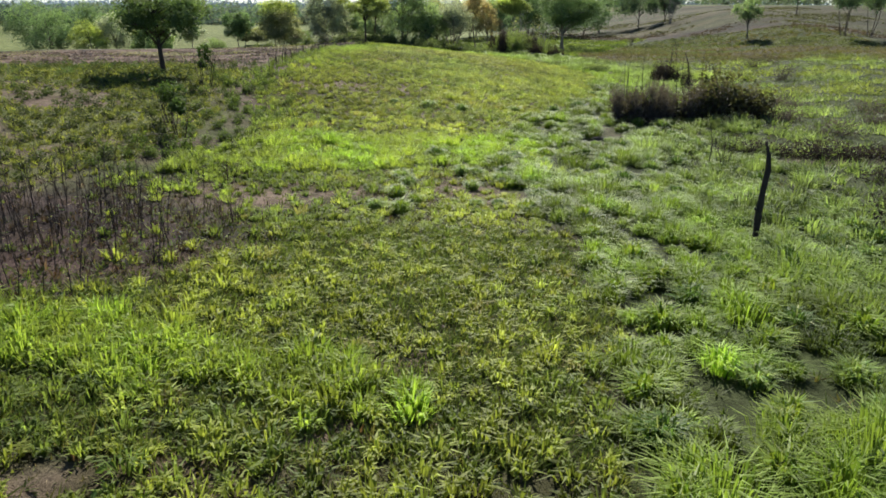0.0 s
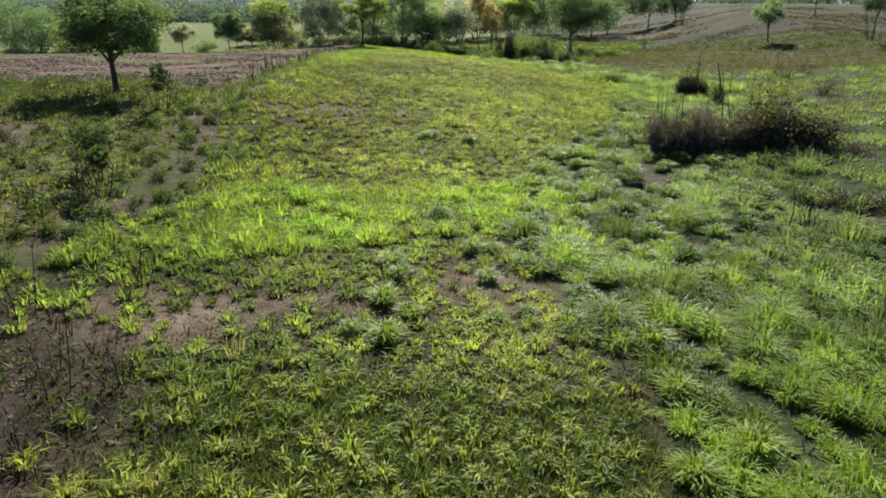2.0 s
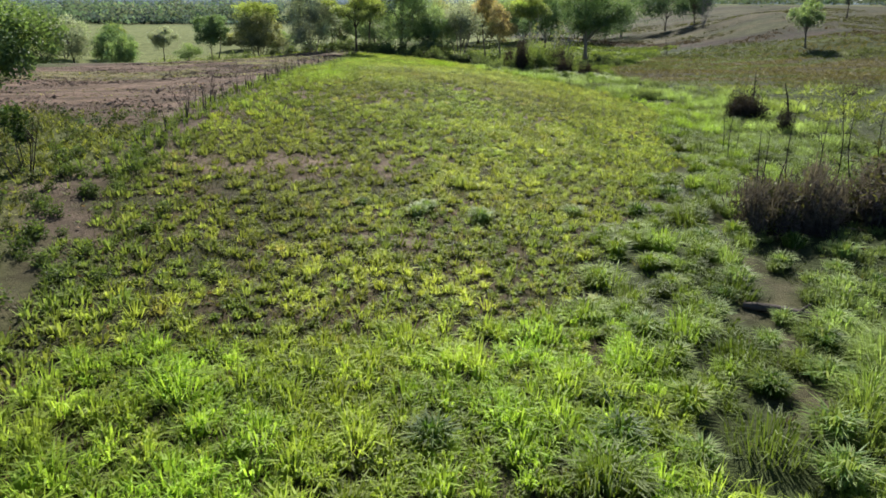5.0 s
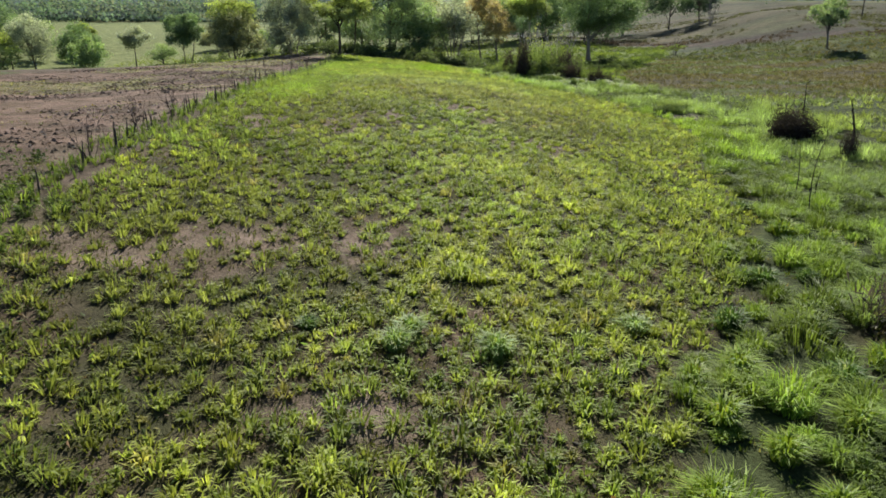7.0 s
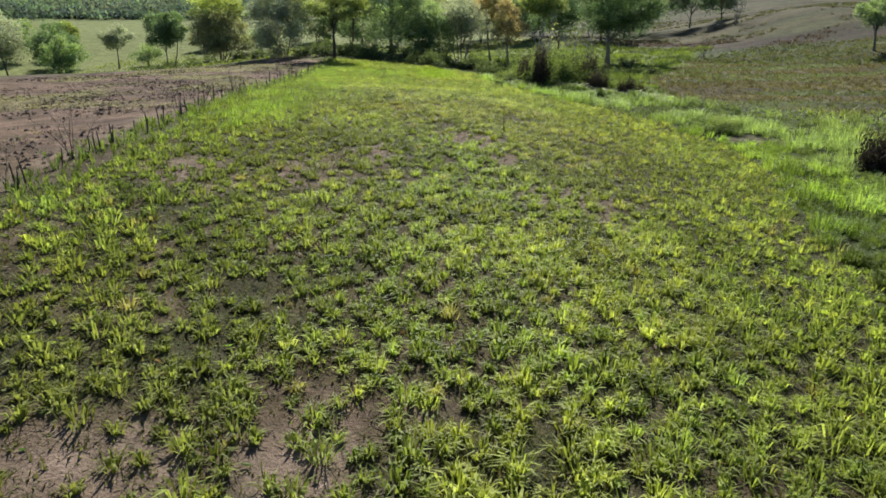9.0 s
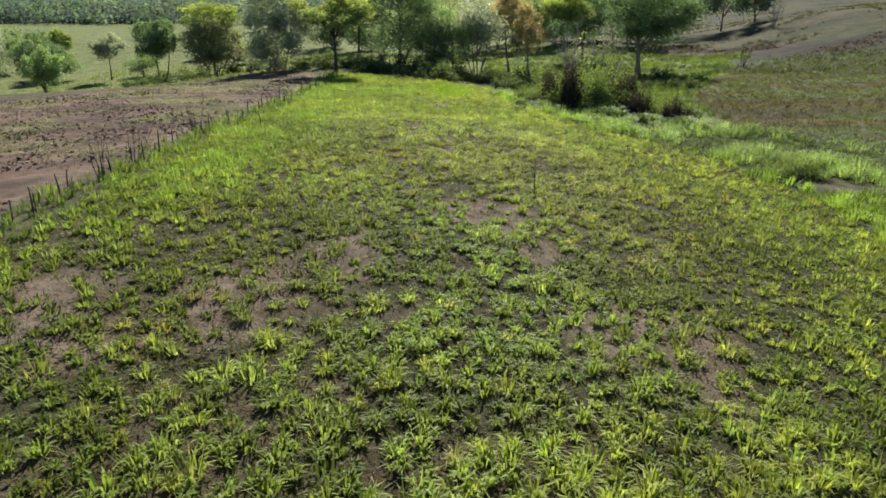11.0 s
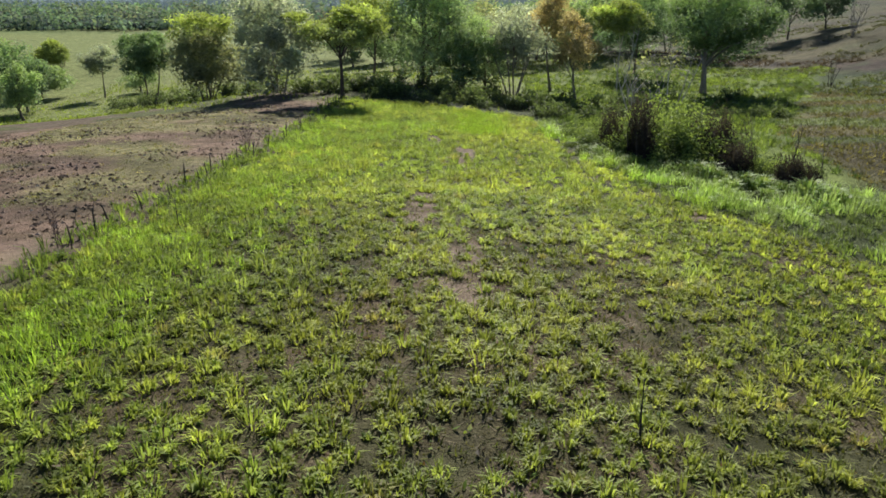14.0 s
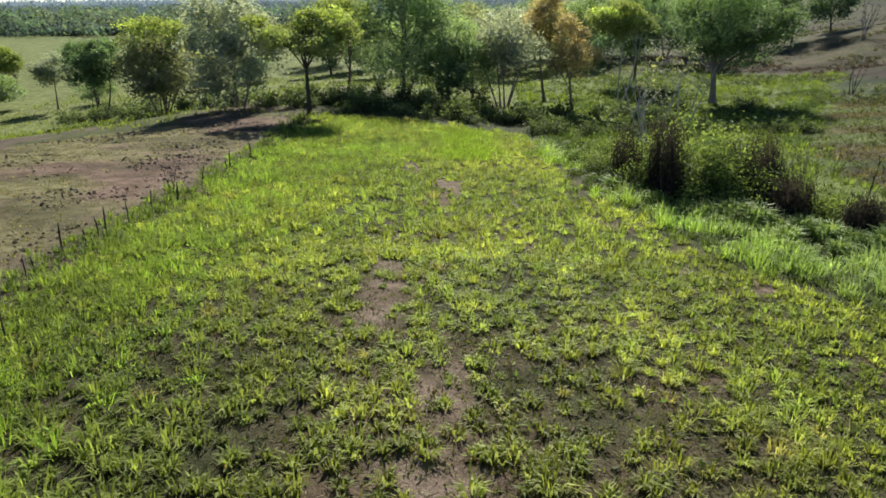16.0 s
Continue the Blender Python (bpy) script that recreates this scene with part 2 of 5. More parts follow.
def bunches(heap, x, y, count, tall, radius, wide, tone, arch=0.5, stiff=0):
    """Rounded bunches of grass at the spots x, y: the middle stands tall, the rim leans out; count blades that arch and stiff straight ones in each."""
    n = len(x)
    swell = np.clip(np.exp(rng.normal(size=n) * 0.25), 0.55, 1.6)
    tall, radius, z = np.broadcast_to(tall, (n,)) * swell, np.broadcast_to(radius, (n,)) * swell, land(x, y)
    shade = tone * np.clip(np.exp(rng.normal(size=(n, 1)) * 0.24), 0.5, 1.35)
    for many, straight in ((count, False), (stiff, True)):
        m = np.repeat(np.arange(n), many)
        k = len(m)
        if not k:
            continue
        turn, r = rng.uniform(0, 2 * np.pi, k), rng.random(k) ** 0.6
        out = np.stack((np.cos(turn), np.sin(turn), np.zeros(k)), 1)
        root = np.stack((x[m], y[m], z[m] - 0.02), 1) + out * (r * radius[m])[:, None]
        h = tall[m] * (1.0 - 0.35 * r ** 2) * rng.uniform(0.6, 1.12, k)
        reach = h * (0.08 + arch * (0.25 + 0.75 * r) * rng.uniform(0.4, 1.25, k))
        tint = shade[m] * np.exp(rng.normal(size=(k, 1)) * 0.2)
        face = turn + rng.normal(size=k) * 0.5
        if straight:
            side = np.stack((-np.sin(face), np.cos(face), np.zeros(k)), 1) * (wide * 0.55 * rng.uniform(0.6, 1.3, k))[:, None]
            tip = root + np.stack((np.cos(face) * reach, np.sin(face) * reach, h * 0.93), 1)
            heap.add(np.stack((root - side, root + side, tip), 1).reshape(-1, 3), None, np.arange(k * 3).reshape(-1, 3), np.repeat(tint, 3, 0))
        else:
            heap.blades(root, face, h, reach, wide * rng.uniform(0.6, 1.3, k), tint, 0.12 + 0.25 * arch)


def spread_out(x0, x1, y0, y1, step, keep):
    """Spots spread evenly but not in rows, kept where keep(x, y) is high."""
    gx, gy = np.meshgrid(np.arange(x0, x1, step), np.arange(y0, y1, step * 0.87), indexing="ij")
    gx = gx + step * 0.5 * (np.arange(gx.shape[1]) % 2)[None]
    gx, gy = (gx + rng.uniform(-0.42, 0.42, gx.shape) * step).ravel(), (gy + rng.uniform(-0.42, 0.42, gy.shape) * step).ravel()
    k = rng.random(len(gx)) < keep(gx, gy)
    return gx[k], gy[k]


def part(name, mesh, material, parent=None, label=""):
    """One mesh object, under a thing or a part."""
    ob = new(name, mesh)
    if material is not None and not mesh.materials:
        mesh.materials.append(material)
    ob.parent = parent
    return tagged(ob, label)


def thing(name, place, label, category, group="", kind="", turn=0.0):
    ob = new(name)
    ob.empty_display_size = 0.2
    ob.matrix_basis = pose(*place, 0, 0, turn)
    return tagged(ob, label, category, group, kind)


def blend(a, b, k):
    k = np.asarray(k, float)
    return np.asarray(a, float) * (1 - k)[..., None] + np.asarray(b, float) * k[..., None]


def vary(tone, n, spread=0.18):
    """n shades round one tone."""
    light = np.exp(rng.normal(size=(n, 1)) * spread)
    warm = rng.normal(size=(n, 1)) * spread * 0.35
    return np.asarray(tone) * light * np.concatenate((1 + warm, np.ones((n, 1)), 1 - warm), 1)


def ground_at(x, y):
    return float(land(np.array([x]), np.array([y]))[0])


# ---- materials ----
def surface(name, rough=0.85, gloss=0.3, grain=6.0, depth=0.3, through_light=0.0, mottle=0.35, bump=0.4, far_grain=0.0):
    """A material that takes its tone from the mesh and adds grain at two scales; through_light: leaves that let light through."""
    m = bpy.data.materials.new(name)
    m.use_nodes = True
    nodes, links = m.node_tree.nodes, m.node_tree.links
    body = nodes["Principled BSDF"]
    tone = nodes.new("ShaderNodeAttribute")
    tone.attribute_name = "tone"
    place = nodes.new("ShaderNodeTexCoord")
    fine, broad = nodes.new("ShaderNodeTexNoise"), nodes.new("ShaderNodeTexNoise")
    for node, size in ((fine, grain), (broad, grain * 0.13)):
        links.new(place.outputs["Object"], node.inputs["Vector"])
        node.inputs["Scale"].default_value, node.inputs["Detail"].default_value, node.inputs["Roughness"].default_value = size, 5, 0.65
    add = nodes.new("ShaderNodeMath")
    add.operation = "ADD"
    links.new(fine.outputs["Fac"], add.inputs[0]), links.new(broad.outputs["Fac"], add.inputs[1])
    last, tint = add, tone.outputs["Color"]
    if far_grain:
        patch, ramp, mixed = nodes.new("ShaderNodeTexNoise"), nodes.new("ShaderNodeMapRange"), nodes.new("ShaderNodeMix")
        patch.inputs["Scale"].default_value, patch.inputs["Detail"].default_value, patch.inputs["Roughness"].default_value = far_grain, 8, 0.7
        links.new(place.outputs["Object"], patch.inputs["Vector"]), links.new(patch.outputs["Fac"], ramp.inputs["Value"])
        ramp.inputs["From Min"].default_value, ramp.inputs["From Max"].default_value = 0.42, 0.6
        dry = nodes.new("ShaderNodeVectorMath")
        dry.operation = "MULTIPLY"
        dry.inputs[1].default_value = (0.6, 0.62, 0.52)
        links.new(tone.outputs["Color"], dry.inputs[0])
        mixed.data_type = "RGBA"
        links.new(ramp.outputs["Result"], mixed.inputs["Factor"]), links.new(tone.outputs["Color"], mixed.inputs[6]), links.new(dry.outputs["Vector"], mixed.inputs[7])
        tint = mixed.outputs[2]
    spread = nodes.new("ShaderNodeMapRange")
    spread.inputs["From Min"].default_value, spread.inputs["From Max"].default_value = 0.65, 1.35
    spread.inputs["To Min"].default_value, spread.inputs["To Max"].default_value = 1 - mottle, 1 + mottle
    links.new(last.outputs[0], spread.inputs["Value"])
    scale = nodes.new("ShaderNodeVectorMath")
    scale.operation = "SCALE"
    links.new(tint, scale.inputs[0]), links.new(spread.outputs["Result"], scale.inputs["Scale"])
    links.new(scale.outputs["Vector"], body.inputs["Base Color"])
    body.inputs["Roughness"].default_value, body.inputs["Specular IOR Level"].default_value = rough, gloss
    if bump:
        relief = nodes.new("ShaderNodeBump")
        relief.inputs["Strength"].default_value, relief.inputs["Distance"].default_value = bump, depth
        links.new(fine.outputs["Fac"], relief.inputs["Height"]), links.new(relief.outputs["Normal"], body.inputs["Normal"])
    if through_light:
        glow, mix = nodes.new("ShaderNodeBsdfTranslucent"), nodes.new("ShaderNodeMixShader")
        warm = nodes.new("ShaderNodeVectorMath")
        warm.operation = "MULTIPLY"
        warm.inputs[1].default_value = (1.17, 1.2, 0.74)
        links.new(scale.outputs["Vector"], warm.inputs[0]), links.new(warm.outputs["Vector"], glow.inputs["Color"])
        mix.inputs["Fac"].default_value = through_light
        links.new(body.outputs[0], mix.inputs[1]), links.new(glow.outputs[0], mix.inputs[2])
        links.new(mix.outputs[0], nodes["Material Output"].inputs["Surface"])
    return m


SOIL = surface("soil_and_litter", 0.95, 0.1, 16.0, 0.07, mottle=0.6, bump=0.9, far_grain=0.6)
GRASS = surface("grass_blade", 0.6, 0.18, 3.0, 0.02, 0.52, mottle=0.15, bump=0)
RANK = surface("rank_blade", 0.55, 0.18, 3.0, 0.02, 0.46, mottle=0.15, bump=0)
LEAF = surface("tree_leaf", 0.6, 0.15, 2.0, 0.02, 0.4, mottle=0.2, bump=0)
DEAD_LEAF = surface("dead_leaf", 0.85, 0.15, 4.0, 0.02, 0.3, mottle=0.3, bump=0)
BARK = surface("bark", 0.9, 0.15, 14.0, 0.03, mottle=0.4, bump=0.6)
CHAR = surface("charred_wood", 0.8, 0.2, 18.0, 0.03, mottle=0.5, bump=0.6)
FAR_LEAF = surface("far_foliage", 0.8, 0.1, 0.5, 0.1, 0.4, mottle=0.3, bump=0)

# ---- ground: one sheet to the horizon ----
def spaced(low, high, step, far_low, far_high):
    xs = list(np.arange(low, high + step / 2, step))
    a, s = xs[-1], step
    while a < far_high:
        s *= 1.055
        a += s
        xs.append(a)
    a, s = low, step
    while a > far_low:
        s *= 1.055
        a -= s
        xs.insert(0, a)
    return np.array(xs)


def behind(x, y):
    """The green land between the ridge's far end and the dry field."""
    rim = np.interp(y, (98, 104, 112, 126, 140, 170), (17, 20, 21, 25, 31, 46)) + 4 * (fbm(x, y, 6, 79) - 0.5)
    return smooth(96, 103, y) * (1 - smooth(168, 176, y)) * smooth(0, 2.5, rim - x) * smooth(0, 2, x - lush_x(np.minimum(y, 134)))


def ground_tone(x, y):
    wild = fbm(x, y, 5.0, 61)
    fleck = fbm(x, y, 1.1, 62)
    far = fbm(x, y, 60, 63)
    c = blend((0.115, 0.15, 0.05), (0.15, 0.13, 0.06), smooth(0.45, 0.65, far))          # the plain
    c = blend(c, (0.155, 0.18, 0.06), smooth(120, 135, y) * (1 - smooth(285, 300, y - 0.1 * x)) * (1 - smooth(20, 40, x)) * (0.55 + 0.6 * wild))  # meadows behind the ridge
    c = blend(c, blend((0.10, 0.075, 0.055), (0.07, 0.08, 0.028), smooth(0.4, 0.6, wild)), 1 - smooth(35, 60, np.hypot(x * 0.9, np.maximum(y - 100, 0))))
    v = y + (x - 45) + 7 * (fbm(x, y, 10, 68) - 0.5)
    right = smooth(15, 20, x) * smooth(93, 101, y + 3 * (fbm(x, y, 4, 69) - 0.5)) * (1 - smooth(300, 340, y))
    streak = fbm(x * 0.35, y * 1.4, 4, 64)
    brown = blend(blend((0.115, 0.097, 0.036), (0.115, 0.145, 0.042), smooth(0.42, 0.62, streak)), (0.07, 0.10, 0.03), 1 - smooth(0, 9, v - 68 - 12 * wild))
    brown = blend(brown, blend((0.055, 0.085, 0.028), (0.11, 0.125, 0.042), smooth(0.35, 0.65, streak)), smooth(138, 143, v))
    brown = blend(brown, (0.05, 0.04, 0.03), 0.7 * np.exp(-((v - 140) / 1.6) ** 2))
    brown = blend(brown, blend((0.075, 0.053, 0.042), (0.05, 0.055, 0.028), smooth(0.45, 0.6, fleck)), smooth(161, 166, v))
    brown = blend(brown, blend((0.125, 0.11, 0.058), (0.09, 0.10, 0.042), smooth(0.35, 0.65, streak)), smooth(176, 182, v))
    c = blend(c, brown * ((0.6 - 0.12 * smooth(174, 182, v)) * (0.65 + 0.7 * smooth(0.3, 0.7, fbm(x * 0.25, y * 1.6, 3, 59))))[..., None], right)
    fresh = behind(x, y)
    c = blend(c, blend((0.085, 0.12, 0.035), (0.14, 0.18, 0.045), smooth(0.35, 0.65, 0.5 * wild + 0.5 * fleck)), fresh)
    left = smooth(0, 1.5, fence_x(y) - x) * (1 - smooth(52, 58, y + 0.25 * (x + 12)))
    c = blend(c, blend((0.14, 0.10, 0.078), (0.10, 0.115, 0.038), smooth(0.36, 0.56, 0.6 * wild + 0.4 * fleck)), left)
    plough = ploughed(x, y)
    c = blend(c, blend((0.16, 0.108, 0.08), (0.17, 0.157, 0.072), smooth(0.42, 0.6, wild) * smooth(70, 95, y) * 0.9) * (1 - 0.4 * smooth(0.45, 0.65, fbm(x * 0.35, y * 1.1, 1.6, 70)))[..., None], plough)
    edge = np.exp(-((fence_x(y) - x - 1.2) / 0.9) ** 2) * smooth(52, 58, y)
    c = blend(c, (0.19, 0.145, 0.105), 0.6 * edge)
    ridge = on_ridge(x, y)
    c = blend(c, blend((0.11, 0.08, 0.055), (0.055, 0.056, 0.026), smooth(0.3, 0.55, 0.45 * wild + 0.55 * fleck)), ridge)
    c = blend(c, (0.05, 0.06, 0.024), smooth(126, 131, y) * (1 - smooth(141, 146, y)) * smooth(-16, -11, x) * (1 - smooth(4, 9, x)))
    # Hollow floor: dark green, with shade under the rank grass put in.
    c = blend(c, (0.05, 0.066, 0.024), in_hollow(x, y) * 0.9)
    c = blend(c, blend((0.15, 0.11, 0.083), (0.20, 0.152, 0.118), smooth(0.4, 0.7, fleck)), smooth(0.25, 0.6, bare(x, y) + 0.5 * (fleck - 0.5)) * (1 - 0.62 * in_hollow(x, y)))
    c = blend(c, (0.22, 0.18, 0.145), blob(x, y, -1.8, 42.8, 2.8, 0.35))                 # dry straw
    c = blend(c, blend((0.085, 0.056, 0.049), (0.042, 0.029, 0.029), smooth(0.3, 0.6, 0.5 * fleck + 0.5 * wild)), np.clip(burnt_ground(x, y) * 1.25, 0, 0.95))
    c = blend(c, (0.20, 0.15, 0.11), 0.6 * np.exp(-((x + 11.0 - 0.05 * (y - 50)) / 0.5) ** 2) * smooth(44, 50, y) * (1 - smooth(62, 70, y)))  # footpath
    return c


gx, gy = spaced(-36, 34, 0.78, -3800, 3800), spaced(-2, 138, 0.78, -400, 4300)
X, Y = np.meshgrid(gx, gy, indexing="ij")
heap = Heap()
i, j = np.meshgrid(np.arange(len(gx) - 1), np.arange(len(gy) - 1), indexing="ij")
ny = len(gy)
heap.add(np.stack((X, Y, land(X, Y)), -1), np.stack((i * ny + j, (i + 1) * ny + j, (i + 1) * ny + j + 1, i * ny + j + 1), -1).reshape(-1, 4), None, ground_tone(X, Y).reshape(-1, 3))
tagged(part("ground", heap.mesh("ground", True), SOIL), "rolling pasture ground of reddish soil, dry litter and low green growth", "ground", kind="structure")


# clods turned up by the plough
clods = Heap()
x, y = rng.uniform(-48, -12, 44000), rng.uniform(53, 131, 44000)
k = rng.random(44000) < ploughed(x, y) * smooth(0.35, 0.6, fbm(x, y, 4, 67))
x, y = x[k], y[k]
r = 0.035 + 0.11 * rng.random(len(x)) ** 3
d = np.array(((1, 0, -0.1), (0, 1, -0.1), (-1, 0, -0.1), (0, -1, -0.1), (0, 0, 0.6)), float)
v = np.stack((x, y, land(x, y)), 1)[:, None] + d[None] * r[:, None, None] * rng.uniform(0.6, 1.4, (len(x), 5, 3))
n5 = np.arange(len(x))[:, None, None] * 5
clods.add(v.reshape(-1, 3), None, (n5 + np.array(((0, 1, 4), (1, 2, 4), (2, 3, 4), (3, 0, 4)))[None]).reshape(-1, 3), np.repeat(vary((0.14, 0.102, 0.08), len(x), 0.3), 5, 0))
tagged(part("soil_clods", clods.mesh("soil_clods"), SOIL), "dry brown clods lying on the ploughed field", "soil", kind="stuff")


# ---- grass ----
def strew(count, x0, x1, y0, y1, keep):
    """Random spots in a rectangle, kept where keep(x, y) is high."""
    x, y = rng.uniform(x0, x1, count), rng.uniform(y0, y1, count)
    k = rng.random(count) < keep(x, y)
    return x[k], y[k]


def tufts(heap, x, y, blades, tall, spread, wide, tone, droop=0.25, foot=0.06):
    """Tufts of grass at the spots x, y; tall, tone: one each."""
    n = len(x)
    z = land(x, y) - 0.02
    tall = np.broadcast_to(tall, (n,)) * np.exp(rng.normal(size=n) * 0.28)
    m = np.repeat(np.arange(n), blades)
    k = len(m)
    turn = rng.uniform(0, 2 * np.pi, k)
    off = rng.random(k) ** 0.5 * foot * (0.5 + tall[m])
    root = np.stack((x[m] + np.cos(turn) * off, y[m] + np.sin(turn) * off, z[m]), 1)
    h = tall[m] * rng.uniform(0.55, 1.1, k)
    heap.blades(root, turn + rng.normal(size=k) * 0.5, h, h * spread * rng.uniform(0.25, 1.3, k), wide * rng.uniform(0.6, 1.3, k), (tone * np.exp(rng.normal(size=(n, 1)) * 0.24))[m] * np.exp(rng.normal(size=(k, 1)) * 0.12), droop)


YELLOW, GREEN, BRIGHT, PALE_SHEEN, DEEP, STRAW = (0.265, 0.295, 0.055), (0.175, 0.225, 0.046), (0.235, 0.34, 0.048), (0.235, 0.30, 0.125), (0.085, 0.125, 0.033), (0.27, 0.20, 0.09)


def lush_patch(x, y):
    return np.maximum(blob(x, y, 4.5, 55, 6.5, 9), 0.8 * blob(x, y, 1.0, 122, 5, 8))


def poor_patch(x, y):
    return np.maximum(np.maximum(blob(x, y, -6.5, 49, 5, 8), 0.8 * blob(x, y, -5, 68, 4, 7)), np.maximum(0.7 * blob(x, y, 1.5, 82, 8, 8), 0.9 * blob(x, y, 6.5, 75, 5, 9)))


def ridge_keep(x, y):
    thin = smooth(0.25, 0.5, 0.6 * fbm(x, y, 3.5, 91) + 0.4 * fbm(x, y, 1.0, 92))
    grown = np.clip(0.35 + 0.55 * thin + 0.4 * lush_patch(x, y) - 0.22 * poor_patch(x, y), 0, 1)
    return on_ridge(x, y) * grown * (1 - 0.62 * smooth(0.3, 0.75, bare(x, y) + 0.7 * (fbm(x, y, 1.2, 83) - 0.5))) * (1 - 0.94 * smooth(0.12, 0.36, burnt_ground(x, y)))


def ridge_tone(x, y):
    lush, front = lush_patch(x, y), blob(x, y, -1.5, 13, 8, 12)
    warm = smooth(0.38, 0.7, 0.7 * fbm(x, y, 8, 93) + 0.3 * fbm(x, y, 1.7, 88) + 0.10 * rng.normal(size=len(x)) + 0.2 * lush)
    tone = blend(GREEN, YELLOW, warm)
    tone = blend(tone, DEEP, smooth(0.5, 0.75, 0.6 * fbm(x, y, 5, 94) + 0.4 * rng.random(len(x))) * (0.7 - 0.5 * lush) + 0.14 * front)
    tone = blend(tone, DEEP, 0.75 * smooth(3.4, 0.8, x - fence_x(y)) * smooth(24, 27, y) * (1 - smooth(48, 56, y)))
    tone = blend(tone, DEEP, np.maximum(0.6 * blob(x, y, -7.0, 86, 4.0, 6.0), 0.55 * blob(x, y, 8.0, 49.5, 3.5, 5.0)))
    tone = blend(tone, (0.17, 0.155, 0.05), 0.45 * poor_patch(x, y)) * (1 - 0.12 * poor_patch(x, y))[:, None]
    return blend(tone, STRAW, (rng.random(len(x)) < 0.02) * 0.4) * (1 - 0.08 * front)[:, None]


pasture = Heap()
x, y = spread_out(-14, 19, 3, 97, 0.45, lambda a, b: np.clip(ridge_keep(a, b) * (0.85 + 0.9 * smooth(0.3, 0.55, fbm(a, b, 1.3, 84, 2))), 0, 0.97))
near = np.abs(x) < 7
for pick, many, wide in ((near, (28, 14), 0.038), (~near, (12, 14), 0.052)):
    a, b = x[pick], y[pick]
    bunches(pasture, a, b, many[0], 0.23 + 0.15 * fbm(a, b, 3, 95) + 0.07 * lush_patch(a, b), 0.1 + 0.11 * rng.random(len(a)) ** 1.5, wide, ridge_tone(a, b) * (0.8 + 0.9 * fbm(a, b, 2.0, 82))[:, None], 1.0, many[1])
# Low cover between tufts: tone cut to stand for shade in the gaps.
x, y = strew(80000, -14, 19, 3, 97, lambda a, b: on_ridge(a, b) * (0.45 + 0.55 * smooth(0.25, 0.5, fbm(a, b, 2.4, 90))) * (1 - 0.5 * smooth(0.3, 0.75, bare(a, b))) * (1 - 0.9 * burnt_ground(a, b)))
spikes(pasture, x, y, 5, 0.12, 1.6, 0.042, blend(ridge_tone(x, y) * 0.58, (0.11, 0.095, 0.04), rng.random(len(x)) ** 2 * 0.9), 0.2)
x, y = strew(15000, -10, 3, 9, 21, lambda a, b: on_ridge(a, b) * (1 - 0.9 * smooth(0.1, 0.4, burnt_ground(a, b))) * (1 - 0.6 * smooth(0.3, 0.7, bare(a, b))))
spikes(pasture, x, y, 7, 0.17, 1.3, 0.034, blend(blend(GREEN, DEEP, rng.random(len(x))), STRAW, (rng.random(len(x)) < 0.08) * 0.5) * 0.85, 0.2)
x, y = spread_out(-14, 19, 96, 132, 0.54, lambda a, b: np.clip(ridge_keep(a, b) * 1.25, 0, 0.97))
bunches(pasture, x, y, 12, 0.27 + 0.14 * fbm(x, y, 3, 95), 0.2, 0.05, ridge_tone(x, y) * (0.9 + 0.85 * fbm(x, y, 2.0, 82))[:, None], 1.0, 24)
x, y = strew(18000, -14, 19, 3, 100, lambda a, b: on_ridge(a, b) * (0.8 + 0.2 * bare(a, b)))
litter = blend(blend((0.10, 0.075, 0.05), (0.30, 0.24, 0.15), rng.random(len(x)) ** 1.5), GREEN, (rng.random(len(x)) < 0.25) * 0.8)
spikes(pasture, x, y, 5, 0.08, 4.0, 0.02, litter, 0.3)
x, y = strew(36000, -14, 19, 3, 92, lambda a, b: on_ridge(a, b) * (0.4 + 0.6 * smooth(0.3, 0.6, fbm(a, b, 0.9, 85))) * (1 - 0.7 * smooth(0.3, 0.7, bare(a, b))))
kind = rng.random(len(x))
herb = blend(blend(DEEP, GREEN, rng.random(len(x))), (0.11, 0.08, 0.05), (kind < 0.4) * 1.0)
pasture.leaves(np.stack((x, y, land(x, y) + rng.uniform(0.015, 0.09, len(x))), 1), rng.uniform(0.07, 0.2, len(x)), vary((1, 1, 1), len(x), 0.3) * herb, 0.5, 0.5)
tagged(part("pasture_grass", pasture.mesh("pasture_grass"), GRASS), "short yellow-green pasture grass in loose tufts on the ridge", "grass", kind="stuff")

tall_grass = Heap()
x, y = spread_out(-12.5, 5.5, 23, 40, 0.5, lambda a, b: np.clip(bright_band(a, b) * 1.1, 0, 0.95))
bunches(tall_grass, x, y, 42, 0.3 + 0.28 * smooth(0.3, 0.7, fbm(x, y, 1.3, 89)), 0.21, 0.036, (0.95 + 0.6 * fbm(x, y, 1.6, 81))[:, None] * blend(blend(BRIGHT, YELLOW, smooth(0.35, 0.7, fbm(x, y, 2, 96)) * 0.6), GREEN, smooth(6.0, 8.5, -x) * 0.8), 0.9, 34)
x, y = spread_out(-10, 0, 9, 14, 0.32, lambda a, b: np.clip(front_band(a, b) * 1.2, 0, 0.95))
bunches(tall_grass, x, y, 34, 0.46, 0.2, 0.038, 1.1 * blend(blend(BRIGHT, YELLOW, rng.random(len(x)) * 0.8), GREEN, rng.random(len(x)) * 0.5), 0.8, 36)
x, y = spread_out(-13, 2, 66, 130, 0.4, lambda a, b: np.clip(flank(a, b) * 1.15, 0, 0.95))
